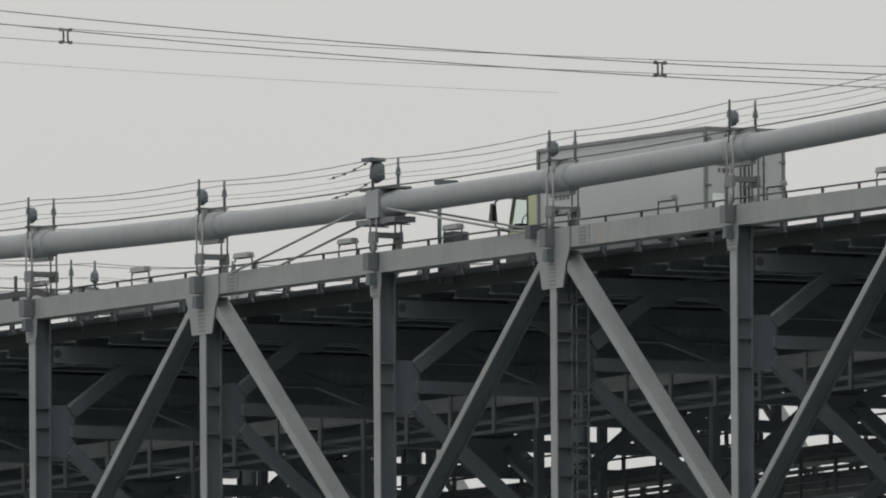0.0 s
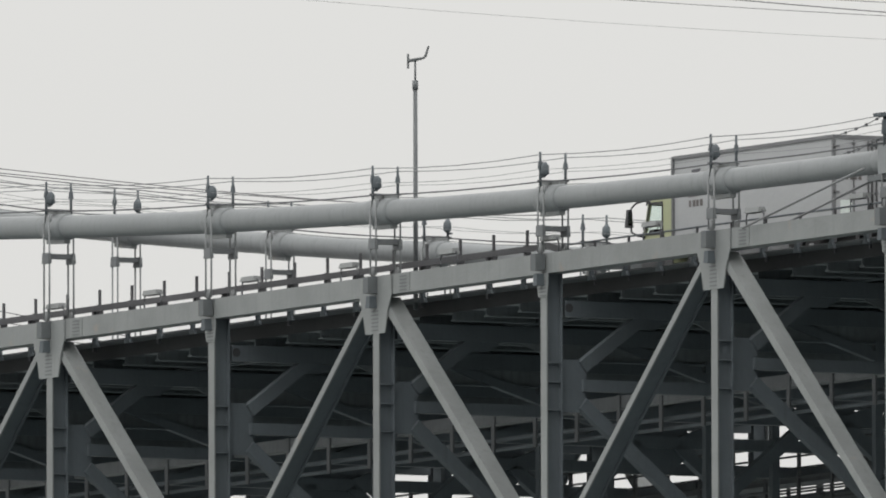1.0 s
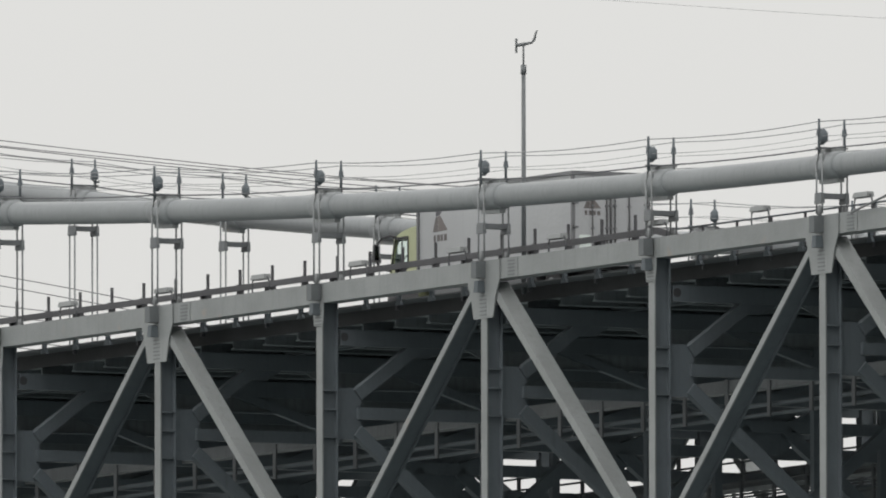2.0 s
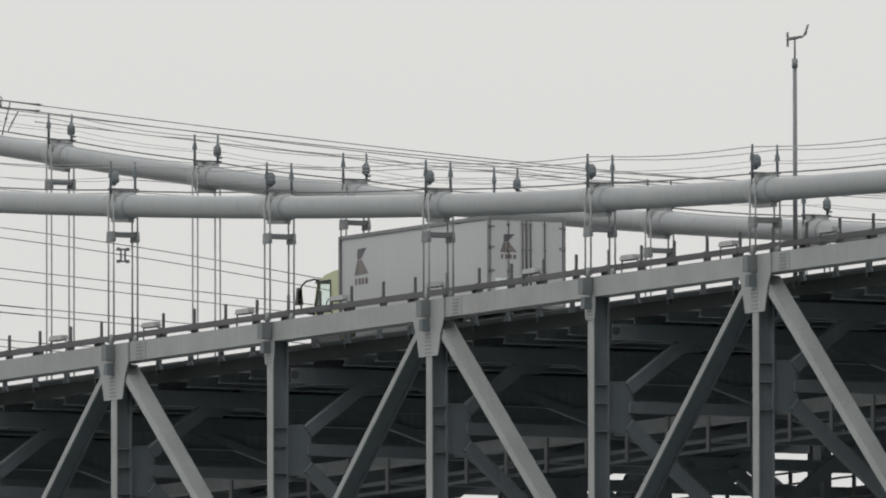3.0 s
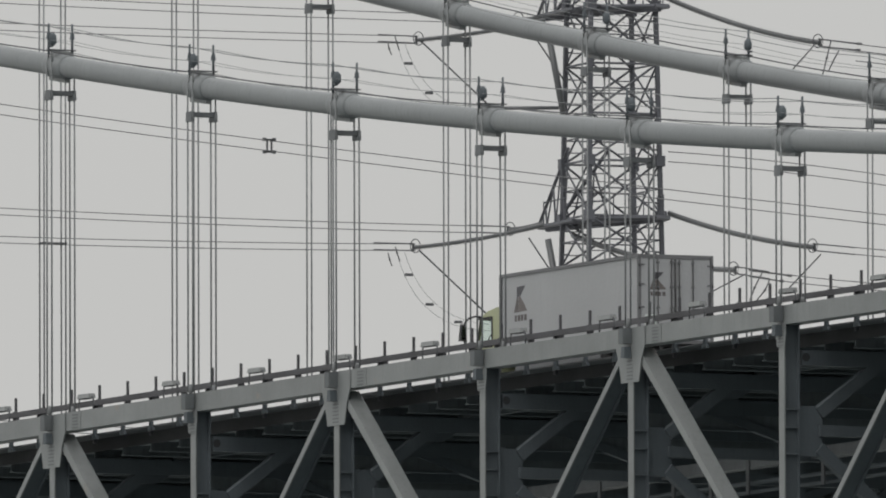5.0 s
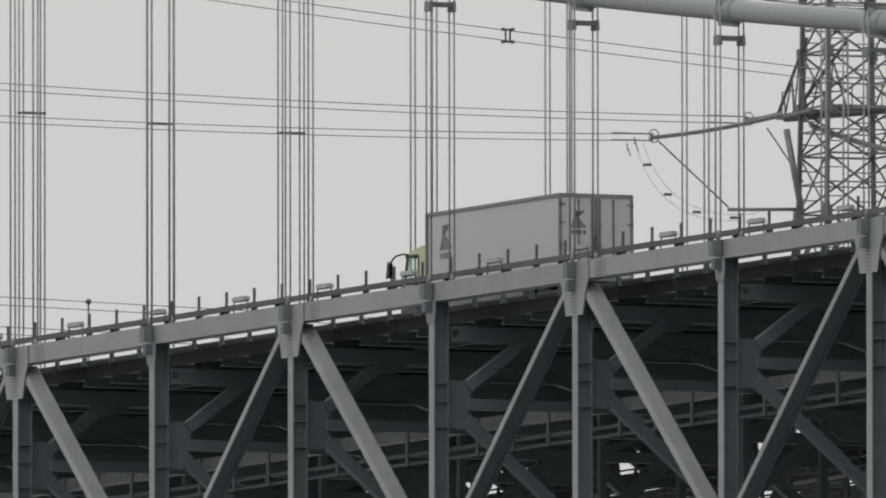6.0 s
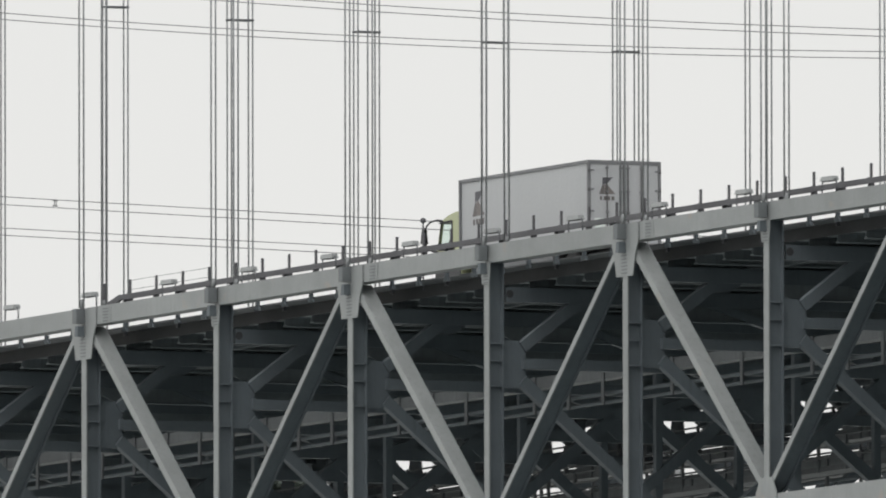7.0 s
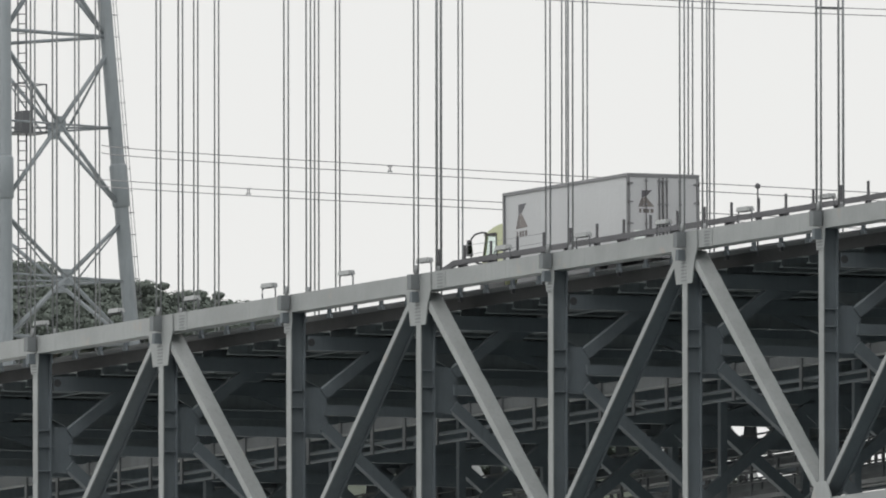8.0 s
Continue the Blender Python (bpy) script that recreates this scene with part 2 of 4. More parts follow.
# ---- trusses ----
def truss(name, y, out):
    """One stiffening truss; out is the side (-1 or 1) that faces away from the road."""
    tr = thing(name, "grey painted steel stiffening truss with diagonals and posts", "truss", "stiffening trusses", "structure")
    face = y + out * 0.30
    for i, j in itertools.pairwise(NODES):
        a, b = i * P, j * P
        part("top_chord", beam(B(), (a, y, base(a) + TOP), (b, y, base(b) + TOP), 0.60, 0.58), STEEL, tr)
        bm = beam(B(), (a, y, base(a) + BOTTOM), (b, y, base(b) + BOTTOM), 0.60, 0.60)
        part("bottom_chord", bm, STEEL, tr)
        up, low = (a, b) if i % 2 == 0 else (b, a)
        top_end = (up + 0.35 * (1 if low > up else -1), y, base(up) + 0.95)
        foot_end = (low - 0.15 * (1 if low > up else -1), y, base(low) - 7.35)
        if low > up:
            part("diagonal", beam(B(), Vector(top_end) + Vector((0, out * 0.02, 0)), Vector(foot_end) + Vector((0, out * 0.02, 0)), 0.53, 0.26), STEEL, tr)
        else:
            # a rolled section: outer flange in STEEL, recess shade coloured into web and inner flange
            a3, b3 = (Vector(v) + Vector((-0.13, out * 0.02, 0)) for v in (top_end, foot_end))
            fr = Vector((0, out * 0.27, 0))
            dg = part("diagonal", beam(B(), a3 + fr, b3 + fr, 0.20, 0.05, (1, 0, 0)), STEEL, tr)
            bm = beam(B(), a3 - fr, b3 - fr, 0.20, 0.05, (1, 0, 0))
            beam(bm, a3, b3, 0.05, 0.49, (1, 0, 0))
            part("web", bm, INNER, dg, "web and inner flange in shade-darkened grey")
    # post of the lower joints and of the upper ones
    def post(high):
        return mesh_of(box(B(), (-0.175, -0.32, -7.45), (0.175, -0.275, high)), "post", STEEL)

    # web and inner flange: shade of the recess put in as darker grey
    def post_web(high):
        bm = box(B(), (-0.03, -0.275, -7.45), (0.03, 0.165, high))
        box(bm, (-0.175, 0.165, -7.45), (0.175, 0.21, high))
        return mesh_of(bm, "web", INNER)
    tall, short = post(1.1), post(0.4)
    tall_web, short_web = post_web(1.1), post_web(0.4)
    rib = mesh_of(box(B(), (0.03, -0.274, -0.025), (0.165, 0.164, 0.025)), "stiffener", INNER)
    cap = B()
    plate(cap, [(-0.25, 0.42), (-0.32, 0.80), (-0.32, 1.08), (0.32, 1.08), (0.32, 0.80), (0.25, 0.42)], 0.03, at=-0.352)
    cap = mesh_of(cap, "neck_plate", STEEL)
    gus = B()
    plate(gus, [(-0.58, 0.0), (0.58, 0.0), (0.74, 0.62), (0.98, 1.10), (0.98, 1.66), (-0.85, 1.66), (-0.95, 1.10), (-0.74, 0.62)], 0.04, at=-0.345)
    gus = mesh_of(gus, "gusset", STEEL)
    spl = mesh_of(box(B(), (1.28, -0.316, 1.10), (2.02, -0.298, 1.66)), "splice_plate", STEEL)
    slot = mesh_of(box(B(), (-0.20, -0.357, -0.018), (0.20, -0.344, 0.018)), "bolt_row", BOLT)
    row = mesh_of(box(B(), (-0.20, -0.330, -0.018), (0.20, -0.315, 0.018)), "bolt_row", BOLT)
    foot = B()
    plate(foot, [(-0.72, -7.40), (-0.40, -6.92), (0.40, -6.92), (0.72, -7.40), (0.72, -8.06), (-0.72, -8.06)], 0.04, at=-0.345)
    foot = mesh_of(foot, "foot_gusset", STEEL)
    anchor = B()
    box(anchor, (-0.15, -0.66, 1.16), (0.15, -0.348, 1.64))
    anchor = mesh_of(anchor, "hanger_anchor", BOLT)
    socket = mesh_of(box(B(), (-0.12, -0.60, 0.74), (0.12, -0.348, 1.08), 0.02), "anchor_block", INNER)
    for i in NODES:
        x = i * P
        m = Matrix.Translation((x, y, base(x))) @ Matrix.Diagonal((1, -out, 1, 1))

        def put(nm, me, dz=0.0, dx=0.0):
            ob = part(nm, me, None, tr)
            ob.matrix_basis = m @ Matrix.Translation((dx, 0, dz))
            return ob
        ps = put("post", tall if i % 2 else short)
        part("web", tall_web if i % 2 else short_web, None, ps, "web and inner flange in shade-darkened grey")
        put("hanger_anchor", anchor)
        put("anchor_block", socket)
        for z in (-1.45, -2.0, -2.8) if out < 0 else ():
            put("stiffener", rib, z)
        if i % 2:
            put("neck_plate", cap)
            put("foot_gusset", foot)
            for k in range(5 if out < 0 else 0):
                put("bolt_row", slot, 0.46 + 0.10 * k)
        else:
            put("gusset", gus)
            put("splice_plate", spl)
            for k in range(6 if out < 0 else 0):
                put("bolt_row", slot, 0.10 + 0.11 * k)
            for k in range(5 if out < 0 else 0):
                put("bolt_row", row, 1.17 + 0.10 * k, 1.65)
    return tr


near_truss = truss("near_truss", 0.0, -1)
far_truss = truss("far_truss", WIDE, 1)


# ---- cross frames between the trusses ----
def cross_frame():
    cf = thing("cross_frame", "dark grey steel cross frame between the two trusses", "cross frame", "cross frames", "structure")
    # INNER carries the shade between the trusses in its colour
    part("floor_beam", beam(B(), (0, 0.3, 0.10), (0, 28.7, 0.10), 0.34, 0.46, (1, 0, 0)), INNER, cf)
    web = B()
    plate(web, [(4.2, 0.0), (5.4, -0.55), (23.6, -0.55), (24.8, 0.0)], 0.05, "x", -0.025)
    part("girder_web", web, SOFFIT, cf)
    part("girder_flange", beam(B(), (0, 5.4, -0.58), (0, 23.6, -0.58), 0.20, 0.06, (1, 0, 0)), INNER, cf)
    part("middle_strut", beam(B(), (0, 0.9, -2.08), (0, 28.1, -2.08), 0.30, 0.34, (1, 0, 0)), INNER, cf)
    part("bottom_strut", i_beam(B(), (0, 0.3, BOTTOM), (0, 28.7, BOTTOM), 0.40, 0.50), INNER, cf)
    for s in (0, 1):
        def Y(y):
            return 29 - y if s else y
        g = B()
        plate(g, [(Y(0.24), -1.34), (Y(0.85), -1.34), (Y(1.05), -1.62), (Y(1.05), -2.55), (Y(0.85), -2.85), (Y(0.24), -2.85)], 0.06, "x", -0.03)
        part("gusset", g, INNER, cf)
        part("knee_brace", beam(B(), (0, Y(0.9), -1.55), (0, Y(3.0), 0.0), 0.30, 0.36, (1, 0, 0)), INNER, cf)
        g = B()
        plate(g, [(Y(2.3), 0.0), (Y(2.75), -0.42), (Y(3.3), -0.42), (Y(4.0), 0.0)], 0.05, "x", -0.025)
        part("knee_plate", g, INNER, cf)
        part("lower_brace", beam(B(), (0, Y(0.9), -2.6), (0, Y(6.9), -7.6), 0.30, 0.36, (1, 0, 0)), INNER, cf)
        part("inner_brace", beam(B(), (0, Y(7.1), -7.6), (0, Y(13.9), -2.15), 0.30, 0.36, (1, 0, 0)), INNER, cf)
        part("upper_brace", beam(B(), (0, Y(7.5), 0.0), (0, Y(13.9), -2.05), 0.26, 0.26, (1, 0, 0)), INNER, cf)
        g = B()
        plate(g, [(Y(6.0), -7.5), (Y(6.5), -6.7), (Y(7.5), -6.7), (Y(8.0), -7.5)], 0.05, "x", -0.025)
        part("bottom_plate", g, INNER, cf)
    for y in (10.6, 18.4):
        part("hanger_post", beam(B(), (0, y, -7.5), (0, y, -0.5), 0.22, 0.24, (1, 0, 0)), INNER, cf)
    g = B()
    plate(g, [(13.3, -2.3), (13.6, -1.6), (15.4, -1.6), (15.7, -2.3), (15.0, -2.9), (14.0, -2.9)], 0.05, "x", -0.025)
    part("middle_plate", g, INNER, cf)
    g = tube(B(), [(0.168, 0.42, 0.12), (0.178, 0.42, 0.12)], 0.13, 14)
    part("hand_hole", g, SEAL, cf)
    return cf


frame_a = cross_frame()
frame_a.matrix_basis = Matrix.Translation((FIRST * P, 0, base(FIRST * P)))
for i in list(NODES)[1:]:
    copy_thing(frame_a, Matrix.Translation((i * P, 0, base(i * P))))

# lower wind bracing
lateral = thing("wind_bracing", "dark steel lower wind bracing in crosses", "bracing", kind="structure")
for i in list(NODES)[:-2:2]:
    a, b = (i * P, (i + 2) * P)
    for y0, y1 in ((0.4, 28.6), (28.6, 0.4)):
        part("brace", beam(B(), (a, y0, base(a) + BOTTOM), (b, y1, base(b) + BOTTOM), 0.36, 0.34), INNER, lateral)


# ---- deck ----
X0, X1 = FIRST * P, LAST * P
deck = thing("deck", "concrete road deck on steel stringers, seen from below", "bridge deck", kind="structure")
for i, j in itertools.pairwise(NODES):
    a, b = i * P, j * P
    part("slab", beam(B(), (a, 14.5, base(a) + 0.735), (b, 14.5, base(b) + 0.735), 25.6, 0.09), DECK, deck)
    part("road_surface", beam(B(), (a, 14.5, base(a) + 0.80), (b, 14.5, base(b) + 0.80), 23.2, 0.03), ASPHALT_SHADE, deck)
    for y in (4.4, 14.5, 24.6):
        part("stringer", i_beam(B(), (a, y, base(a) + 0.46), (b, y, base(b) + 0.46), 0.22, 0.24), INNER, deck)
    for m in (0, 1):
        def Y(y):
            return 29 - y if m else y
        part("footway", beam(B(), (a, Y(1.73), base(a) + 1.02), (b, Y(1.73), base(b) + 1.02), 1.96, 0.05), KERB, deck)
        # added near-black strip that plays the shade below the footway
        part("edge_beam", beam(B(), (a, Y(1.62), base(a) + 0.80), (b, Y(1.62), base(b) + 0.80), 0.06, 0.38), ASPHALT_SHADE, deck, "near-black strip standing in for shade under the deck edge")
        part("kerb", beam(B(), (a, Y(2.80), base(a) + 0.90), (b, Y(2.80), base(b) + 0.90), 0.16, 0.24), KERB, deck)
block = B()
plate(block, [(-0.19, 0.87), (0.19, 0.87), (0.10, 0.995), (0.07, 1.0), (0.07, 1.20), (-0.07, 1.20), (-0.07, 1.0), (-0.10, 0.995)], 0.10, at=0.64)
block = mesh_of(block, "edge_bracket", INNER)
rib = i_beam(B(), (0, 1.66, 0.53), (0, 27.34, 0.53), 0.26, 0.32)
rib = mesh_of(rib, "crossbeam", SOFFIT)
for k in range(int((X1 - X0) / 2)):
    x = X0 + 1.0 + 2 * k
    for nm, me in (("edge_bracket", block), ("crossbeam", rib)):
        ob = part(nm, me, None, deck)
        ob.matrix_basis = Matrix.Translation((x, 0, base(x)))


# ---- inspection walkways inside the truss ----
def beamline(x0, x1, y, z, w, h):
    bm = B()
    for p, q in itertools.pairwise(along(x0, x1, y, z)):
        beam(bm, p, q, w, h)
    return bm


def service_rack(y, z, deep):
    """A cable trough with two pipes under it, hung on dark straps."""
    rk = thing("service_rack", "grey cable trough and pipes hung below the road deck", "service rack", "service racks", "structure")
    part("trough", beamline(X0, X1, y, z, 0.5, 0.36), TROUGH, rk)
    part("pipe", tube(B(), along(X0, X1, y, z - 0.62), 0.07, 8), INNER, rk)
    part("pipe", tube(B(), along(X0, X1, y, z - 0.90), 0.06, 8), INNER, rk)
    strap = mesh_of(box(B(), (-0.09, -0.30, -1.0), (0.09, -0.24, deep)), "strap", KERB)
    for k in range(int((X1 - X0) / 2.5)):
        x = X0 + 2.5 * k + 1.0
        ob = part("strap", strap, None, rk)
        ob.matrix_basis = Matrix.Translation((x, y, base(x) + z))
    return rk


def side_tray(y, end):
    """A pipe and a cable tray along the far truss, held by wide bracket plates."""
    tr = thing("pipe_tray", "dark steel pipe and cable tray on wide bracket plates", "pipe tray", kind="structure")
    part("tray", beamline(X0, end, y, -1.22, 0.4, 0.5), INNER, tr)
    part("pipe", tube(B(), along(X0, end, y, -0.02), 0.24, 10), INNER, tr)
    bm = B()
    plate(bm, [(-0.42, -1.46), (0.42, -1.46), (0.55, -1.1), (0.42, -0.55), (0.62, -0.1), (0.62, 0.34), (-0.62, 0.34), (-0.62, -0.1), (-0.42, -0.55), (-0.55, -1.1)], 0.05, at=-0.30)
    bracket = mesh_of(bm, "bracket_plate", INNER)
    for k in range(int((end - X0) / 2.5)):
        x = X0 + 2.5 * k + 0.4
        ob = part("bracket_plate", bracket, None, tr)
        ob.matrix_basis = Matrix.Translation((x, y, base(x)))


side_tray(27.3, -70.0)
service_rack(6.0, -2.0, 0.2)
service_rack(26.6, -1.9, 0.2)
service_rack(22.6, -3.3, 0.2)


def side_walkway(y, z):
    wk = thing("inspection_walkway", "dark steel inspection walkway with railing inside the truss", "walkway", "inspection walkways", "structure")
    part("floor", beamline(X0, X1, y, z, 1.0, 0.16), KERB, wk)
    for r in (0.35, 0.70, 1.05):
        part("rail", tube(B(), along(X0, X1, y - 0.5, z + r), 0.035, 6), KERB, wk)
    st = mesh_of(box(B(), (-0.06, -0.54, -0.1), (0.06, -0.46, 1.1)), "stanchion", KERB)
    for k in range(int((X1 - X0) / 2)):
        x = X0 + 2.0 * k + 0.6
        ob = part("stanchion", st, None, wk)
        ob.matrix_basis = Matrix.Translation((x, y, base(x) + z))


side_walkway(28.0, -2.95)
side_walkway(20.5, -3.9)
side_walkway(25.0, -2.3)

# ---- main cables, bands, hangers, hand ropes ----
def main_cable(name, y, out):
    mc = thing(name, "grey painted main suspension cable with cable bands", "cable", "main cables", "structure")
    xs = [X0 + 2.5 * k for k in range(int((X1 - X0) / 2.5) + 1)]
    part("cable", tube(B(), [(x, y, cable_z(x)) for x in xs], 0.335, 24), CABLE, mc)
    for i in NODES:
        x = i * P
        slope = math.atan(2 * 5.4e-4 * (x - MID))
        m = Matrix.Translation((x, y, cable_z(x))) @ Matrix.Rotation(-slope, 4, "Y") @ Matrix.Diagonal((1, -out, 1, 1))
        for nm, me in (BAND_MID if i == 3 else BAND):
            ob = part(nm, me, None, mc)
            ob.matrix_basis = m
    return mc


def band_meshes(half, r):
    bm = tube(B(), [(-half, 0, 0), (-half + 0.04, 0, 0), (half - 0.04, 0, 0), (half, 0, 0)], [0.34, r, r, 0.34], 24)
    body = mesh_of(bm, "cable_band", CABLE)
    lug = box(B(), (-half * 0.9, -0.10, -r - 0.10), (half * 0.9, 0.10, -r + 0.02))
    box(lug, (-half * 0.9, -0.10, r - 0.02), (half * 0.9, 0.10, r + 0.08))
    lug = mesh_of(lug, "clamp_lug", STEEL)
    top = box(B(), (-0.12, -0.46, r + 0.08), (0.12, 0.46, r + 0.12))
    top = mesh_of(top, "foot_plate", FITTING)
    return [("cable_band", body), ("clamp_lug", lug), ("foot_plate", top)]


BAND = band_meshes(0.62, 0.395)
clamp = tube(B(), [(-0.95, 0, 0), (-0.90, 0, 0), (0.90, 0, 0), (0.95, 0, 0)], [0.34, 0.37, 0.37, 0.34], 24)
box(clamp, (-0.34, -0.44, -0.40), (0.34, 0.44, 0.40))
lids = box(B(), (-0.90, -0.34, 0.402), (0.90, 0.34, 0.46))
box(lids, (-1.10, -0.34, -0.56), (1.10, 0.34, -0.402))
for q in (-0.6, 0.6):
    box(lids, (q - 0.05, -0.42, -0.60), (q + 0.05, 0.42, -0.57))
BAND_MID = [("centre_clamp", mesh_of(clamp, "centre_clamp", CABLE)), ("clamp_lids", mesh_of(lids, "clamp_lids", BOLT))]
main_cable("near_cable", 0.0, -1)
main_cable("far_cable", WIDE, 1)


def hanger(i, y, out):
    """Four ropes that straddle the cable in two pairs, down to the anchor on the chord."""
    x = i * P
    h = thing("hanger", "pale grey steel hanger of paired wire ropes", "hanger", "hangers", at=(x, y, base(x)))
    top, low = cable_z(x) - base(x), 1.70
    for sy in (-1, 1):
        for sx in (-1, 1):
            pts = [(sx * 0.17, sy * 0.40, low), (sx * 0.17, sy * 0.40, top + 0.1)]
            part("rope", tube(B(), pts, 0.031, 6), ROPE, h)
        part("rope_saddle", tube(B(), [(a, sy * 0.36, top + b) for a, b in ((-0.17, 0.1), (-0.12, 0.36), (0.12, 0.36), (0.17, 0.1))], 0.035, 6), ROPE, h)
    for sy in (-1, 1):
        part("socket", tube(B(), [(0, sy * 0.40, low - 0.1), (0, sy * 0.40, low + 0.12), (0, sy * 0.40, low + 0.25)], [0.07, 0.07, 0.04], 8), ROPE, h)
    length = top - low
    z = top - 0.97
    bm = box(B(), (-0.16, -0.38, z + 0.03), (0.16, 0.38, z + 0.17))
    for q in (-1, 1):
        box(bm, (-0.20, q * 0.40 - 0.06, z - 0.12), (0.20, q * 0.40 + 0.06, z + 0.19), 0.01)
    part("spreader", bm, TROUGH, h)
    if length > 21:
        z = low + 0.485 * length
        part("damper_bar", box(B(), (-0.2, -0.44, z), (0.2, 0.44, z + 0.06)), FITTING, h)


for i in NODES:
    hanger(i, 0.0, -1)
    hanger(i, WIDE, 1)


def hand_ropes(y, out):
    hr = thing("cable_handrail", "wire hand ropes on thin posts above the main cable", "handrail", "cable handrails", "structure")
    for dy, dz, r in ((-0.41, 1.24, 0.014), (0.41, 1.18, 0.013), (-0.41, 0.82, 0.008), (0.41, 0.78, 0.008), (-0.41, 0.46, 0.022), (0.41, 0.42, 0.012)):
        pts = []
        for i, j in itertools.pairwise(NODES):
            for k in range(4):
                x = i * P + 2.5 * k
                sag = 0.10 * math.sin(math.pi * k / 4) if r < 0.02 else 0.04 * math.sin(math.pi * k / 4)
                pts.append((x, y - out * dy, cable_z(x) + dz - sag))
        part("hand_rope", tube(B(), pts, r, 5), FITTING if r > 0.02 else ROPE, hr)
    return hr


hand_ropes(0.0, -1)
hand_ropes(WIDE, 1)


def rope_post(i, y, out):
    x = i * P
    rp = thing("rope_post", "pair of dark posts with an obstruction lamp on the cable band", "post", "rope posts", at=(x, y, cable_z(x)))
    for s in (-1, 1):
        part("post", tube(B(), [(0, s * 0.41, 0.36), (0, s * 0.41, 0.9), (0, s * 0.41, 1.32)], [0.045, 0.04, 0.035], 8), INNER, rp)
        part("clip", box(B(), (-0.06, s * 0.41 - 0.06, 0.84), (0.06, s * 0.41 + 0.06, 1.04), 0.02), INNER, rp)
    big = i == 3
    k = 1.7 if big else 1.0
    bm = tube(B(), [(0.12, out * 0.35, 0.62), (0.12, out * 0.33, 0.70), (0.12, out * 0.33, 0.70 + 0.22 * k), (0.12, out * 0.35, 0.76 + 0.26 * k)],
              [0.05 * k, 0.13 * k, 0.12 * k, 0.05 * k], 10)
    part("obstruction_lamp", bm, INNER, rp, "dark round lamp housing")
    part("lamp_bracket", box(B(), (-0.02, out * 0.41 - 0.02, 0.58), (0.12, out * 0.41 + 0.10, 0.63)), INNER, rp)
    if big:
        part("lamp_hood", box(B(), (-0.15, out * 0.41 - 0.28, 1.18), (0.3, out * 0.41 + 0.25, 1.28)), INNER, rp)


for i in NODES:
    rope_post(i, 0.0, -1)
    rope_post(i, WIDE, 1)

# drooping wires with small clips beside the midspan lamp
for z0, z1, run in ((1.22, 0.86, 2.4), (0.62, 0.30, 2.2)):
    sw = thing("signal_wire", "thin drooping wire with small dark clips beside the lamp", "wire", "signal wires", "structure")
    wire = []
    for k in range(9):
        u = k / 8
        x = MID - 0.1 - run * u
        wire.append((x, -0.43, cable_z(x) + z0 + (z1 - z0) * u - 0.22 * u * (1 - u)))
    part("wire", tube(B(), wire, 0.014, 5), FITTING, sw)
    for x, y, z in wire[1::2]:
        part("clip", box(B(), (x - 0.05, y - 0.03, z - 0.035), (x + 0.05, y + 0.03, z + 0.035), 0.01), FITTING, sw)

# stays that tie the cables to the girder at midspan
for y in (0.0, WIDE):
    stay = thing("centre_stay", "steel stay rods that tie the main cable at midspan", "stay", "centre stays", "structure")
    for sx, run in ((-1, 8.0), (1, 9.0)):
        for sy in (-0.5, 0.5):
            xa, xb = MID + sx * 1.0, MID + sx * run
            part("stay_rod", tube(B(), [(xa, y + sy, cable_z(xa) - 0.2), (xb, y + sy, base(xb) + 1.6)], 0.035, 6), ROPE, stay)
    part("stay_anchor", box(B(), (MID + 8.85, y - 0.56, base(MID) + 1.45), (MID + 9.15, y + 0.56, base(MID) + 1.80)), FITTING, stay)


# ---- deck edge: fence, guard rail, floodlights, mast ----
def fence(y, x0, x1):
    fe = thing("edge_fence", "dark steel fence posts with thin wires along the road edge", "fence", "edge fences", "structure")
    fp = mesh_of(box(B(), (-0.035, -0.035, 1.46), (0.035, 0.035, 2.62)), "fence_post", DARK)
    low = mesh_of(box(B(), (-0.03, -0.03, ROAD), (0.03, 0.03, 2.07)), "fence_post", DARK)
    clamp = mesh_of(box(B(), (-0.08, -0.08, 1.86), (0.08, 0.08, 2.18)), "post_clamp", DARK)
    k = 0
    x = x0
    while x < x1:
        ob = part("fence_post", fp if x < 8 else low, None, fe)
        ob.matrix_basis = Matrix.Translation((x, y, base(x)))
        if -142 < x < 8:
            ob = part("post_clamp", clamp, None, fe)
            ob.matrix_basis = Matrix.Translation((x, y, base(x)))
        x += 2.0
    part("hand_rail", tube(B(), along(8, x1, y, 2.05), 0.03, 5), INNER, fe)
    for z in (2.30, 2.60):
        part("thin_rail", tube(B(), along(-139.7, -133.7, y + 0.04, z, 2.0), 0.009, 5), ROPE, fe)
    return fe


fence(1.2, -141.7, 90)
fence(WIDE - 1.2, -270, 90)


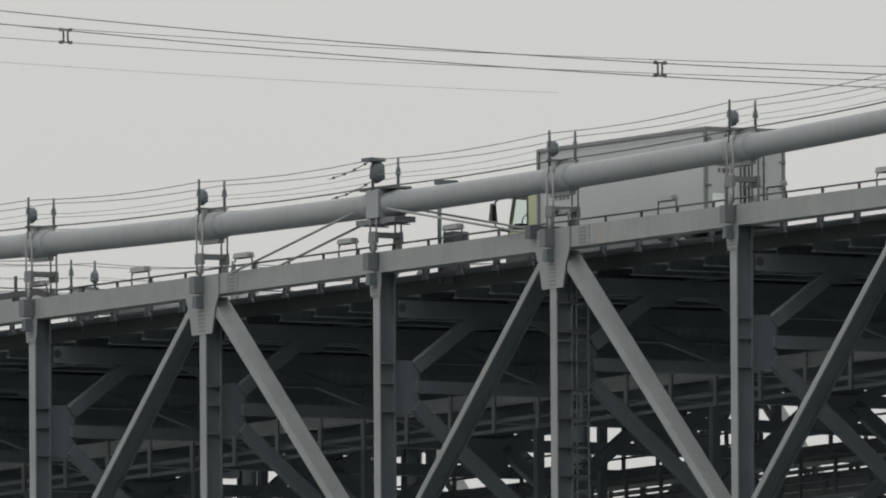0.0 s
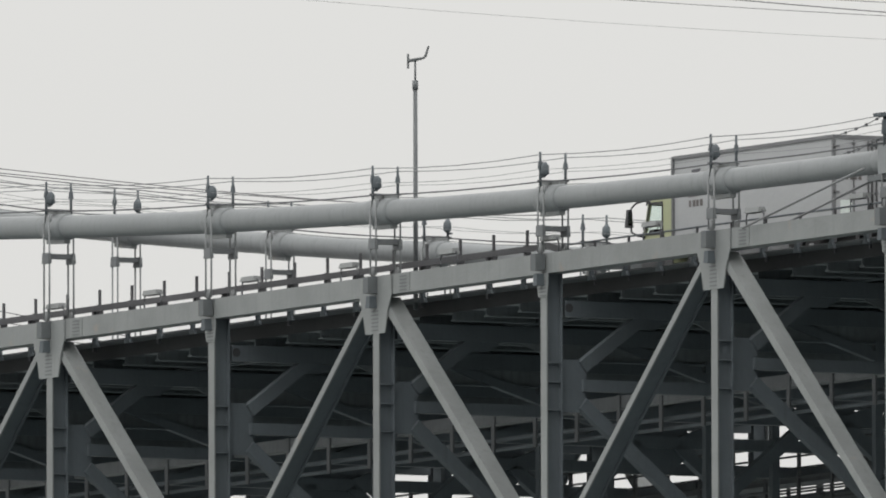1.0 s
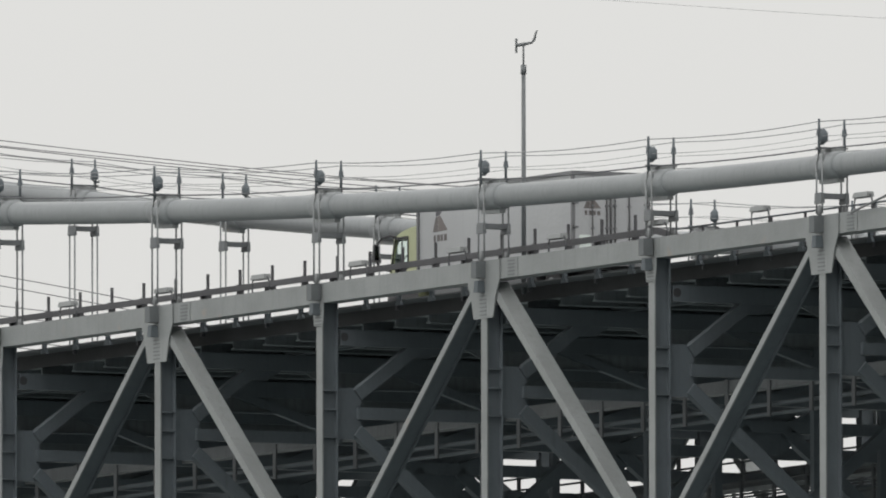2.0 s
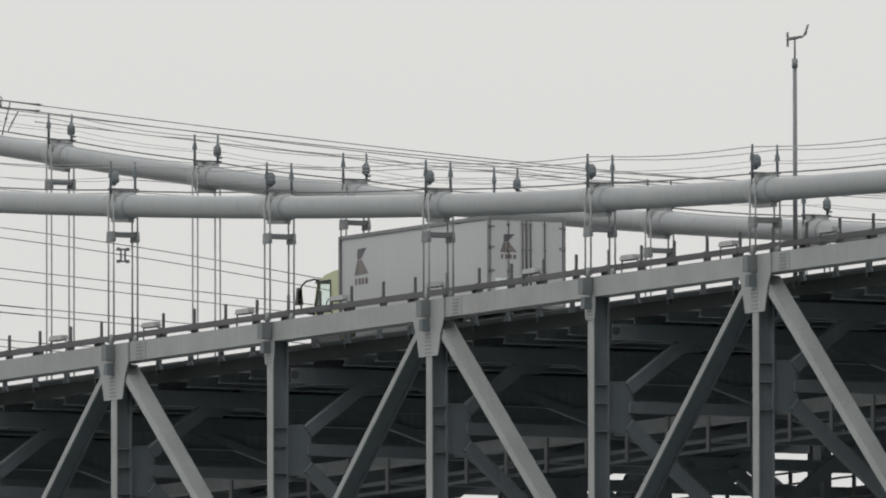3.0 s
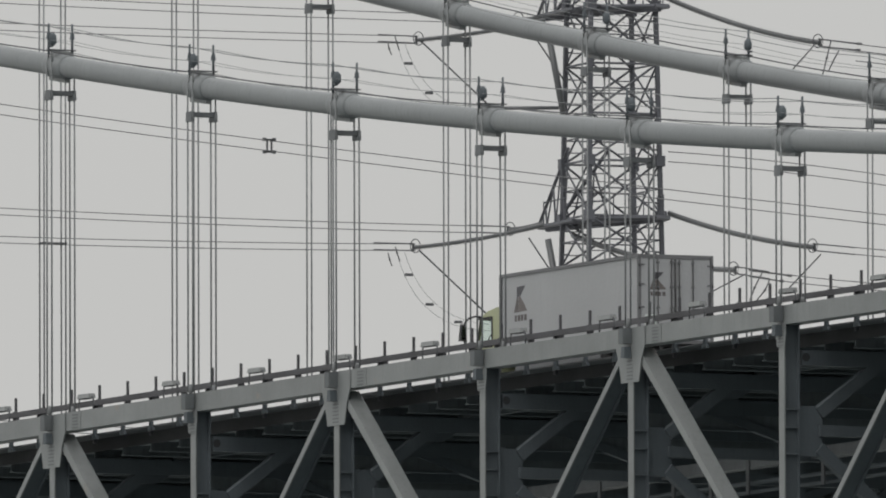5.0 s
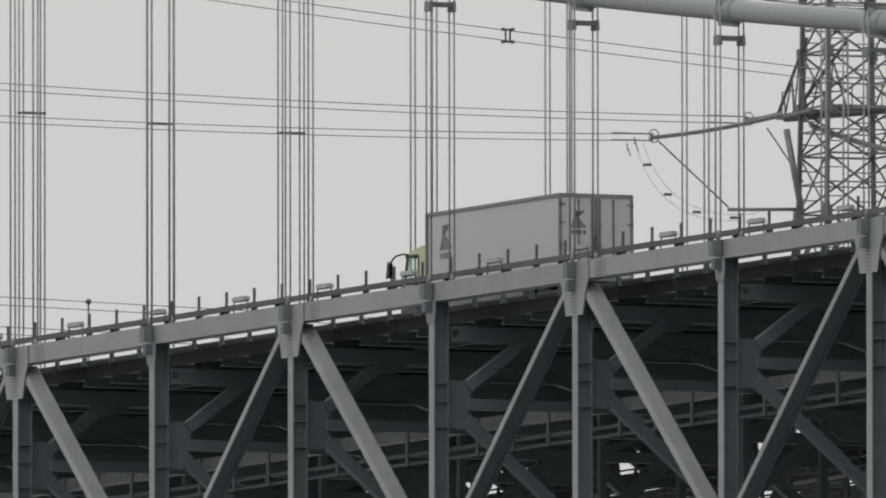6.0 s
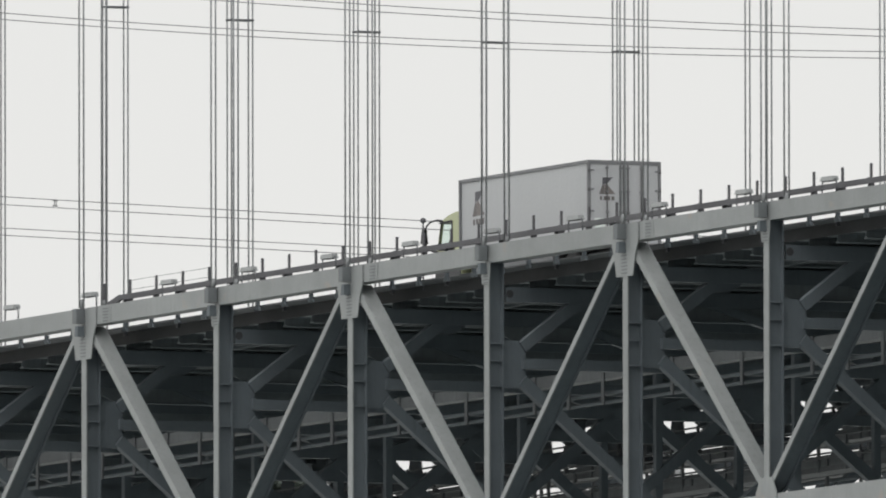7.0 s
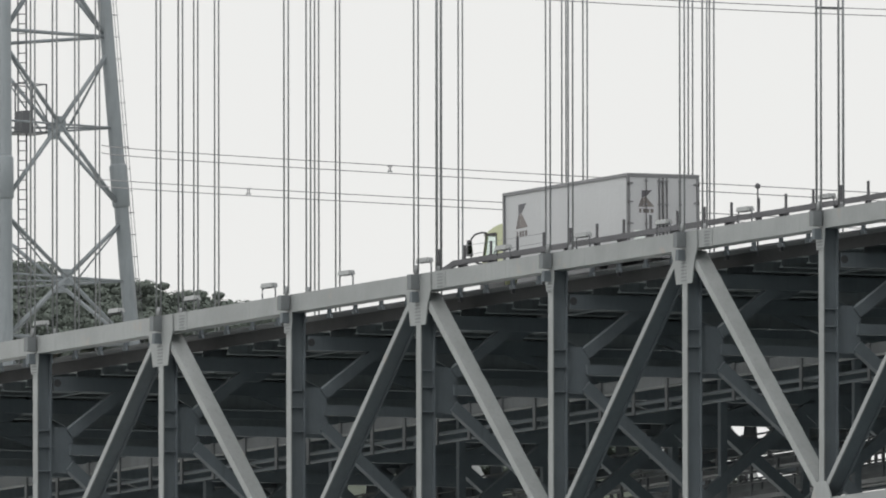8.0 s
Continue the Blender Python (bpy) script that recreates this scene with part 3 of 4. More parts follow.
def guard_rail(y):
    gr = thing("guard_rail", "dark steel guard rail with turned-down ends beside the road", "guard rail", "guard rails", "structure")
    bm = B()
    for p, q in itertools.pairwise(along(-140, 8, y, 2.05, 4)):
        beam(bm, p, q, 0.10, 0.17)
    beam(bm, (-140, y, base(-140) + 2.05), (-142.0, y, base(-142) + 1.6), 0.10, 0.20)
    beam(bm, (8, y, base(8) + 2.05), (9.6, y, base(9) + 1.7), 0.10, 0.20)
    part("rail_beam", bm, DARK, gr)
    part("lower_pipe", tube(B(), along(-140, 8, y + (0.15 if y < 14 else -0.15), 1.45, 4), 0.05, 6), DARK, gr)
    leg = mesh_of(box(B(), (-0.06, 0.06, ROAD), (0.06, 0.16, 2.0)), "leg", DARK)
    for k in range(37):
        x = -139.87 + 4.0 * k
        ob = part("leg", leg, None, gr)
        ob.matrix_basis = Matrix.Translation((x, y, base(x)))


guard_rail(1.0)
guard_rail(WIDE - 1.0)


def floodlight():
    fl = thing("deck_lamp", "pale grey lamp housing on two bent arms on the chord", "lamp", "deck lamps")
    bm = box(B(), (-0.42, -0.13, 0.33), (0.42, 0.13, 0.47), 0.03)
    part("housing", bm, LAMP, fl)
    part("lens", box(B(), (-0.37, -0.10, 0.312), (0.37, 0.10, 0.329)), FITTING, fl)
    for s in (-1, 1):
        part("arm", tube(B(), [(s * 0.50, 0.0, -0.02), (s * 0.52, 0.0, 0.14), (s * 0.49, 0.0, 0.28), (s * 0.40, 0.0, 0.38)], 0.028, 6), FITTING, fl)
    return fl


first = floodlight()
xs = [-32.0 + 6.0 * k for k in range(-38, 20)]
first.matrix_basis = Matrix.Translation((xs[0], -0.1, base(xs[0]) + 1.72))
for x in xs[1:]:
    copy_thing(first, Matrix.Translation((x, -0.1, base(x) + 1.72)))
for x in xs:
    copy_thing(first, Matrix.Translation((x, 29.1, base(x) + 1.72)))


def post_ladder(i):
    x = i * P
    ld = thing("post_ladder", "thin steel ladder with hoops on a truss post", "ladder", at=(x, 0, base(x)))
    for q in (0.0, 0.38):
        part("stile", box(B(), (0.16, 0.30 + q, -7.4), (0.20, 0.34 + q, 0.3)), INNER, ld)
    rung = mesh_of(box(B(), (0.16, 0.30, -0.015), (0.20, 0.72, 0.015)), "rung", INNER)
    tie = mesh_of(box(B(), (-0.18, -0.31, -0.03), (0.20, 0.72, 0.03)), "tie", FITTING)
    for k in range(25):
        ob = part("rung", rung, None, ld)
        ob.location = (0, 0, 0.1 - 0.3 * k)
    for k in range(9):
        ob = part("tie", tie, None, ld)
        ob.location = (0, 0, -0.4 - 0.8 * k)


post_ladder(4)


def camera_pole(x, y):
    cp = thing("signal_pole", "short steel pole with a box head and a dark cabinet", "pole", at=(x, y, base(x)))
    part("pole", tube(B(), [(0, 0, ROAD), (0, 0, 3.64)], 0.06, 8), INNER, cp)
    part("head", box(B(), (-0.12, -0.1, 3.60), (0.2, 0.5, 3.72)), INNER, cp)
    part("cabinet", box(B(), (0.0, 0.05, ROAD), (0.7, 0.6, 2.25), 0.04), FITTING, cp)


camera_pole(30.41, 1.5)


def ball_pole(x, y):
    bp = thing("marker_pole", "thin marker pole with a round head on the road edge", "marker pole", at=(x, y, base(x)))
    part("pole", tube(B(), [(0, 0, ROAD), (0, 0, 2.95)], 0.03, 8), DARK, bp)
    part("head", tube(B(), [(0, 0, 2.92), (0, 0, 2.96), (0, 0, 3.06), (0, 0, 3.10)], [0.03, 0.09, 0.09, 0.03], 10), DARK, bp)


ball_pole(-117.77, 1.2)


def mast(x, y):
    m = thing("wind_mast", "thin steel mast with a propeller wind vane on the road edge", "wind mast", at=(x, y, base(x)))
    part("pole", tube(B(), [(0, 0, ROAD), (0, 0, 4.0), (0, 0, 7.25)], [0.075, 0.065, 0.06], 10), TROUGH, m)
    part("collar", tube(B(), [(0, 0, 7.15), (0, 0, 7.42)], 0.085, 10), TROUGH, m)
    part("spindle", tube(B(), [(0, 0, 7.4), (0, 0, 8.02)], 0.03, 8), TROUGH, m)
    vane = part("vane", tube(B(), [(-0.25, -0.1, 8.0), (0.05, 0, 8.02), (0.35, 0.1, 8.05)], [0.05, 0.05, 0.03], 8), TROUGH, m)
    fin = B()
    plate(fin, [(0.25, 8.02), (0.50, 8.08), (0.66, 8.38), (0.56, 8.36), (0.42, 8.16)], 0.02, at=0.09)
    part("tail_fin", fin, TROUGH, m)
    part("propeller", box(B(), (-0.28, -0.12, 7.78), (-0.25, -0.06, 8.20)), TROUGH, m)


mast(-0.65, 1.35)


# ---- truck: local -x is its front, z 0 the road ----
def truck():
    tk = thing("box_truck", "white box truck with a pale lime cab driving on the bridge", "truck")
    y0, y1, L = -1.245, 1.245, 9.37
    body = part("cargo_box", box(B(), (0.04, y0 + 0.02, 1.12), (L - 0.04, y1 - 0.02, 3.71)), BOX, tk, "white insulated cargo box")
    fr = B()
    for y in (y0, y1):
        for z in (1.10, 3.72):
            beam(fr, (0, y, z), (L, y, z), 0.06, 0.10)
    for x in (0.0, L):
        for y in (y0, y1):
            beam(fr, (x, y, 1.05), (x, y, 3.76), 0.09, 0.09)
        for z in (1.10, 3.72):
            beam(fr, (x, y0, z), (x, y1, z), 0.06, 0.10, (1, 0, 0))
    part("edge_frame", fr, TRIM, body, "dark grey edge trim")
    part("side_skirt", box(B(), (0.9, y0 + 0.03, 0.62), (L - 2.7, y0 + 0.07, 1.04)), TRIM, tk, "grey side guard")
    part("side_skirt", box(B(), (0.9, y1 - 0.07, 0.62), (L - 2.7, y1 - 0.03, 1.04)), TRIM, tk, "grey side guard")
    # rear doors
    for ya, yb in ((y0 + 0.06, -0.02), (0.02, y1 - 0.06)):
        d = part("rear_door", box(B(), (L - 0.03, ya, 1.16), (L + 0.03, yb, 3.66)), BOX, tk)
    for y, r in ((-0.62, 0.016), (-0.15, 0.022), (-0.02, 0.034), (0.12, 0.022), (0.59, 0.022)):
        part("lock_rod", tube(B(), [(L + 0.06, y, 1.2), (L + 0.06, y, 3.62)], r, 6), CHASSIS, tk)
        for z in (1.28, 2.1, 2.75, 3.5):
            part("rod_guide", box(B(), (L + 0.03, y - 0.045, z), (L + 0.09, y + 0.045, z + 0.05)), TRIM, tk)
    # rail over the doors, rubbing rail low on the side
    part("door_header", box(B(), (L - 0.02, y0 + 0.08, 3.64), (L + 0.045, y1 - 0.08, 3.70)), TRIM, tk)
    part("lower_rail", box(B(), (0.1, y0 - 0.012, 1.20), (L - 0.1, y0 + 0.02, 1.27)), TRIM, body)
    for y in (y0 + 0.08, y1 - 0.08):
        for z in (1.42, 2.12, 2.82, 3.42):
            part("hinge", box(B(), (L + 0.02, y - 0.08, z), (L + 0.06, y + 0.08, z + 0.05)), TRIM, tk)
            part("hinge_pin", tube(B(), [(L + 0.05, y + (0.10 if y > 0 else -0.10), z - 0.03), (L + 0.05, y + (0.10 if y > 0 else -0.10), z + 0.08)], 0.028, 6), CHASSIS, tk)
    part("notice", box(B(), (L + 0.03, -1.05, 1.50), (L + 0.034, -0.68, 1.92)), SIGN, tk, "pale green notice plate")
    for ya in (-0.25, 0.62):
        part("lock_handle", box(B(), (L + 0.05, ya, 1.55), (L + 0.10, ya + 0.35, 1.62)), CHASSIS, tk)

    def logo(put, parent):
        for nm, mat, pts in (("logo_mark", LOGO, [(0.16, 0.70), (0.62, 0.72), (0.36, 0.42), (0.15, 0.36)]),
                             ("logo_mark", LOGO2, [(0.145, 0.345), (0.24, 0.365), (0.24, -0.08), (0.0, -0.08)]),
                             ("logo_mark", LOGO3, [(0.255, 0.37), (0.35, 0.40), (0.72, -0.06), (0.255, -0.08)])):
            bm = B()
            v = [bm.verts.new(put(a, b, 0.004)) for a, b in pts]
            w = [bm.verts.new(put(a, b, 0.0)) for a, b in pts]
            bm.faces.new(v)
            bm.faces.new(w[::-1])
            for k in range(4):
                bm.faces.new((v[k], v[(k + 1) % 4], w[(k + 1) % 4], w[k]))
            part(nm, bm, mat, parent)
        for k, wd in enumerate((0.10, 0.13, 0.11, 0.13)):
            bm = B()
            a0 = 0.04 + 0.17 * k
            pts = [(a0, -0.36), (a0 + wd, -0.36), (a0 + wd, -0.17), (a0, -0.17)]
            v = [bm.verts.new(put(a, b, 0.004)) for a, b in pts]
            w = [bm.verts.new(put(a, b, 0.0)) for a, b in pts]
            bm.faces.new(v)
            bm.faces.new(w[::-1])
            for q in range(4):
                bm.faces.new((v[q], v[(q + 1) % 4], w[(q + 1) % 4], w[q]))
            part("letter_bar", bm, LOGO2, parent)
    logo(lambda a, b, t: (0.85 + a * 1.25, y0 + 0.018 - t, 2.62 + b), body)
    logo(lambda a, b, t: (L + 0.031 + t, -0.90 + a * 0.80, 2.74 + b * 0.68), body)
    # cab
    cb = B()
    plate(cb, [(-0.10, 0.55), (-0.10, 1.68), (-1.88, 1.68), (-1.95, 1.10), (-1.95, 0.55)], 2.34, at=-1.17)
    plate(cb, [(-0.10, 2.50), (-0.10, 2.80), (-0.50, 2.80), (-1.10, 2.71), (-1.52, 2.58), (-1.63, 2.50)], 2.34, at=-1.17)
    plate(cb, [(-0.10, 1.68), (-0.10, 2.50), (-0.22, 2.50), (-0.22, 1.68)], 2.34, at=-1.17)
    for y in (-1.17, 1.11):
        plate(cb, [(-0.22, 1.68), (-0.22, 2.50), (-0.78, 2.50), (-0.78, 1.68)], 0.06, at=y)
        plate(cb, [(-1.74, 1.68), (-1.88, 1.68), (-1.63, 2.50), (-1.50, 2.50)], 0.06, at=y)
    cab = part("cab", cb, CAB, tk, "pale lime painted cab")
    part("seat", box(B(), (-0.95, -0.95, 1.0), (-0.45, -0.35, 2.05), 0.05), SEAL, cab, "dark seat")
    part("seat", box(B(), (-0.95, 0.35, 1.0), (-0.45, 0.95, 2.05), 0.05), SEAL, cab, "dark seat")
    for s in (-1, 1):
        win = B()
        plate(win, [(-1.72, 1.72), (-1.50, 2.46), (-0.80, 2.46), (-0.80, 1.66)], 0.012, at=1.170 if s > 0 else -1.182)
        w = part("side_window", win, GLASS, cab, "greenish side window")
        fr = B()
        for p, q in itertools.pairwise([(-1.78, 1.66), (-1.53, 2.52), (-0.76, 2.52), (-0.76, 1.62), (-1.78, 1.66)]):
            beam(fr, (p[0], s * 1.175, p[1]), (q[0], s * 1.175, q[1]), 0.03, 0.06)
        part("window_frame", fr, SEAL, cab, "black window seal")
        part("door_handle", box(B(), (-0.98, s * 1.20 - 0.02, 1.42), (-0.80, s * 1.20 + 0.02, 1.48)), SEAL, cab)
        arm = tube(B(), [(-1.45, s * 1.14, 2.56), (-1.72, s * 1.24, 2.61), (-1.98, s * 1.36, 2.56), (-2.12, s * 1.44, 2.42), (-2.15, s * 1.46, 2.10),
                         (-2.12, s * 1.44, 1.74), (-1.95, s * 1.32, 1.62), (-1.78, s * 1.18, 1.58)], 0.03, 8)
        mi = part("mirror_arm", arm, SEAL, cab, "black mirror arm")
        mh = box(B(), (-2.22, s * 1.50 - 0.11, 1.86), (-2.08, s * 1.50 + 0.11, 2.38), 0.04)
        part("mirror", mh, CHASSIS, cab, "black wing mirror")
        part("mirror_glass", box(B(), (-2.118, s * 1.50 - 0.065, 1.92), (-2.070, s * 1.50 + 0.065, 2.32)), MIRROR, mi, "bluish mirror glass")
    ws = B()
    quad = [(-1.665, -1.05, 2.52), (-1.665, 1.05, 2.52), (-1.915, 1.05, 1.68), (-1.915, -1.05, 1.68)]
    v = [ws.verts.new(p) for p in quad]
    w = [ws.verts.new((x - 0.02, y, z)) for x, y, z in quad]
    ws.faces.new(v)
    ws.faces.new(w[::-1])
    for q in range(4):
        ws.faces.new((v[q], v[(q + 1) % 4], w[(q + 1) % 4], w[q]))
    part("windscreen", ws, GLASS, cab, "dark windscreen")
    part("bumper", box(B(), (-2.02, -1.2, 0.35), (-1.75, 1.2, 0.80), 0.03), CHASSIS, tk)
    part("roof_fairing", box(B(), (-0.60, -0.9, 2.79), (-0.2, 0.9, 2.86), 0.03), CAB, cab)
    for s in (-1, 1):
        part("step_panel", box(B(), (-1.96, s * 1.185 - 0.02, 0.42), (-0.12, s * 1.185 + 0.02, 0.97)), CHASSIS, cab, "dark cab step panel")
        part("step", box(B(), (-1.80, s * 1.21 - 0.03, 0.60), (-1.35, s * 1.21 + 0.03, 0.66)), SEAL, cab)
    part("dashboard", box(B(), (-1.86, -1.05, 1.60), (-1.50, 1.05, 1.80), 0.04), SEAL, cab, "dark dashboard")
    for y in (-0.75,):
        part("steering_wheel", tube(B(), [(-1.42 + 0.10 * math.sin(a), y + 0.22 * math.cos(a), 1.88 + 0.20 * math.sin(a)) for a in [k * math.pi / 6 for k in range(13)]], 0.018, 6), SEAL, cab)
    part("sun_visor", box(B(), (-1.90, -1.1, 2.50), (-1.58, 1.1, 2.58), 0.02), SEAL, cab, "dark sun visor")
    # chassis
    ch = B()
    for y in (-0.42, 0.42):
        box(ch, (-1.6, y - 0.06, 0.72), (L - 0.1, y + 0.06, 0.98))
    for x in (0.4, 2.2, 4.0, 5.6, 7.4, 9.0):
        box(ch, (x - 0.06, -1.1, 0.98), (x + 0.06, 1.1, 1.08))
    part("chassis", ch, CHASSIS, tk)
    part("fuel_tank", tube(B(), [(1.6, -0.85, 0.62), (2.8, -0.85, 0.62)], 0.32, 14), CHASSIS, tk)
    part("rear_bumper", box(B(), (L - 0.12, -1.2, 0.48), (L, 1.2, 0.62)), CHASSIS, tk)
    for s in (-1, 1):
        part("tail_lamp", box(B(), (L, s * 0.92 - 0.2, 0.50), (L + 0.05, s * 0.92 + 0.2, 0.60)), RED, tk)
    wheels = []
    for x in (-0.75, 1.05, 6.6, 7.95):
        for s in (-1, 1):
            dual = x > 5
            wb = B()
            wd = 0.5 if dual else 0.28
            tube(wb, [(0, -wd / 2, 0), (0, -wd / 2 + 0.04, 0), (0, wd / 2 - 0.04, 0), (0, wd / 2, 0)], [0.44, 0.50, 0.50, 0.44], 24)
            wh = part("wheel", wb, RUBBER, tk, "black truck tyre")
            wh.location = (x, s * (0.93 if dual else 1.02), 0.50)
            rim = tube(B(), [(0, s * (wd / 2 - 0.02), 0), (0, s * (wd / 2 + 0.02), 0), (0, s * (wd / 2 + 0.05), 0)], [0.29, 0.27, 0.12], 16)
            part("rim", rim, TRIM, wh, "grey steel rim")
            nuts = B()
            for k in range(8):
                a = k * math.pi / 4
                box(nuts, (0.19 * math.cos(a) - 0.02, s * (wd / 2 + 0.03) - 0.03, 0.19 * math.sin(a) - 0.02), (0.19 * math.cos(a) + 0.02, s * (wd / 2 + 0.03) + 0.03, 0.19 * math.sin(a) + 0.02))
            part("wheel_nuts", nuts, CHASSIS, wh)
            wheels.append((wh, Vector(wh.location)))
    for x in (-0.75,):
        for s in (-1, 1):
            part("wheel_arch", box(B(), (x - 0.6, s * 1.18 - 0.04, 0.98), (x + 0.6, s * 1.18 + 0.04, 1.08)), SEAL, cab)
    return tk, wheels


TRUCK, WHEELS = truck()
SPEED, START, LANE = 21.78, 31.65, 5.245


def motions():
    """The truck drives along the near lane at a steady pace; its wheels roll."""
    rows = []
    for k in range(17):
        t = 0.5 * k
        x = START - SPEED * t
        mid = x + 4.7
        slope = math.degrees(math.atan(2 * 3.37e-5 * (mid - MID)))
        rows.append((t, pose(x, LANE, base(mid) + ROAD + 0.015 + 4.7 * math.sin(radians(slope)), 0, slope, 0)))
    walk(TRUCK, rows)
    turn = math.degrees(SPEED / 0.5)
    for wheel, c in WHEELS:
        walk(wheel, [(k / FPS, pose(c.x, c.y, c.z, 0, -turn * k / FPS, 0)) for k in range(241)])

# ---- power line: lattice tower ----
def bars(bm, pairs, w):
    for p, q in pairs:
        beam(bm, p, q, w, w, (0.3, 0.5, 0.8))
    return bm


def lattice_tower(centre, turn):
    tw = thing("lattice_tower", "dark galvanised lattice power tower with cross arms", "power tower", "power towers", at=(*centre, 0))
    tw.rotation_euler = (0, 0, radians(turn))

    def half(z):
        return 1.53 - (z - 89.2) * 0.0180

    def corner(k, z):
        sx, sy = ((-1, -1), (1, -1), (1, 1), (-1, 1))[k]
        return Vector((sx * half(z), sy * half(z), z))
    foot, top = 0.0, 112.0
    for k in range(4):
        part("leg", beam(B(), corner(k, foot), corner(k, top), 0.16, 0.16, (1, 0, 0)), LATTICE, tw)
    levels = [0, 12, 24, 35, 45, 54, 62, 69, 75, 80, 84.2, 87.0, 89.4, 91.6, 93.4, 95.5, 97.3, 99.2, 101.4, 103.4, 105.4, 107.6, 110, 112]
    for k in range(4):
        n = (k + 1) % 4
        bm = B()
        for a, b in itertools.pairwise(levels):
            fine = a > 80
            bars(bm, [(corner(k, a), corner(n, b)), (corner(n, a), corner(k, b))], 0.062)
            bars(bm, [(corner(k, b), corner(n, b))], 0.06)
            if fine:
                m = (a + b) / 2
                mid = (corner(k, m) + corner(n, m)) / 2
                bars(bm, [(corner(k, m), mid), (corner(n, m), mid)], 0.04)
                lo, hi = (3 * a + b) / 4, (a + 3 * b) / 4
                for c, o in ((k, n), (n, k)):
                    for h, far in ((lo, b), (hi, a)):
                        u = abs(h - (a if h < m else b)) / (b - a)
                        q = (corner(c, a) if h < m else corner(c, b)).lerp(corner(o, far), u)
                        bars(bm, [(corner(c, h), q)], 0.032)
        part("face_bracing", bm, LATTICE, tw)
    for z in (93.4, 95.5, 101.4, 103.4, 89.4):
        for k in range(4):
            c = corner(k, z)
            part("joint_plate", box(B(), (c.x - 0.17, c.y - 0.17, c.z - 0.2), (c.x + 0.17, c.y + 0.17, c.z + 0.2)), LATTICE, tw)
    return tw, corner


TOWER, tower_corner = lattice_tower((-293.97, 118.02), 83.6)
to_world = Matrix.Translation((-293.97, 118.02, 0)) @ Matrix.Rotation(radians(83.6), 4, "Z")
to_local = to_world.inverted()


def cross_arm(z):
    """Both wings of one cross arm: a bottom grid, sloping top bars, platform rail."""
    way = to_local.to_3x3() @ Vector((0.97, 0.235, 0))
    side = Vector((-way.y, way.x, 0))
    arm = part("cross_arm", beam(B(), way * -3.8 + Vector((0, 0, z - 0.16)), way * 2.85 + Vector((0, 0, z - 0.16)), 0.16, 0.12, side), LATTICE, TOWER)

    def rods(pairs, w, name="arm_bar"):
        for p, q in pairs:
            part(name, beam(B(), p, q, w, w, (0.3, 0.5, 0.8)), LATTICE, arm)
    for s in (-1, 1):
        reach = 2.95 if s > 0 else 3.9
        tip = way * s * reach + Vector((0, 0, z - 0.05))
        for q in (-1, 1):
            t2 = tip + side * q * 0.35
            root = way * s * 0.6 + side * q * 1.4 + Vector((0, 0, z))
            high = way * s * 1.35 + side * q * 1.0 + Vector((0, 0, z + 2.8))
            rods([(t2, root)], 0.11)
            if s > 0:
                continue
            rods([(t2, high)], 0.11)
            for f in (0.25, 0.5, 0.75):
                rods([(root.lerp(t2, f), high.lerp(t2, f)), (root.lerp(t2, f), high.lerp(t2, f - 0.25))], 0.06)
        for f in range(8):
            a = (way * s * 0.6 + Vector((0, 0, z))).lerp(tip, f / 7)
            wd = 1.4 - 1.05 * f / 7
            rods([(a + side * wd, a - side * wd)], 0.08)
        rods([(tip + side * 0.35, tip - side * 0.35)], 0.14)
        for q in (-1, 1):
            r0 = way * s * 1.4 + side * q * 1.1
            r1 = way * s * (reach - 0.5) + side * q * 0.5
            rods([(r0 + Vector((0, 0, z + 0.9)), r1 + Vector((0, 0, z + 0.85)))], 0.04, "guard_bar")
            for f in (0, 0.5, 1.0):
                g = r0.lerp(r1, f)
                rods([(g + Vector((0, 0, z)), g + Vector((0, 0, z + 0.9)))], 0.04, "guard_bar")
    bm = B()
    beam(bm, way * -3.2 + Vector((0, 0, z)), way * 1.9 + Vector((0, 0, z)), 0.7, 0.05, side)
    part("platform", bm, LATTICE, arm)


for z in (93.3, 101.35, 109.4, 85.3):
    cross_arm(z)


# ---- conductors, insulator strings, spacers ----
def bend(p, q, r, n=24, reach=(0.0, 1.0)):
    """Points on the smooth curve through p, q, r, from and to a share of its length."""
    p, q, r = Vector(p), Vector(q), Vector(r)
    m = (q - p).length / ((q - p).length + (r - q).length)
    pts = []
    for k in range(n + 1):
        u = reach[0] + (reach[1] - reach[0]) * k / n
        pts.append(p * ((u - m) * (u - 1) / m) + q * (u * (u - 1) / (m * (m - 1))) + r * (u * (u - m) / (1 - m)))
    return pts


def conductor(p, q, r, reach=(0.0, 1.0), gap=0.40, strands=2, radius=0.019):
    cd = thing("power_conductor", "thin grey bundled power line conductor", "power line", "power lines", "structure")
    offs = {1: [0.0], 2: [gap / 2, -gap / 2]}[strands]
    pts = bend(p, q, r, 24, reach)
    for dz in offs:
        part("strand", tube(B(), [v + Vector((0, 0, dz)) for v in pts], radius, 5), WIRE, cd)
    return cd


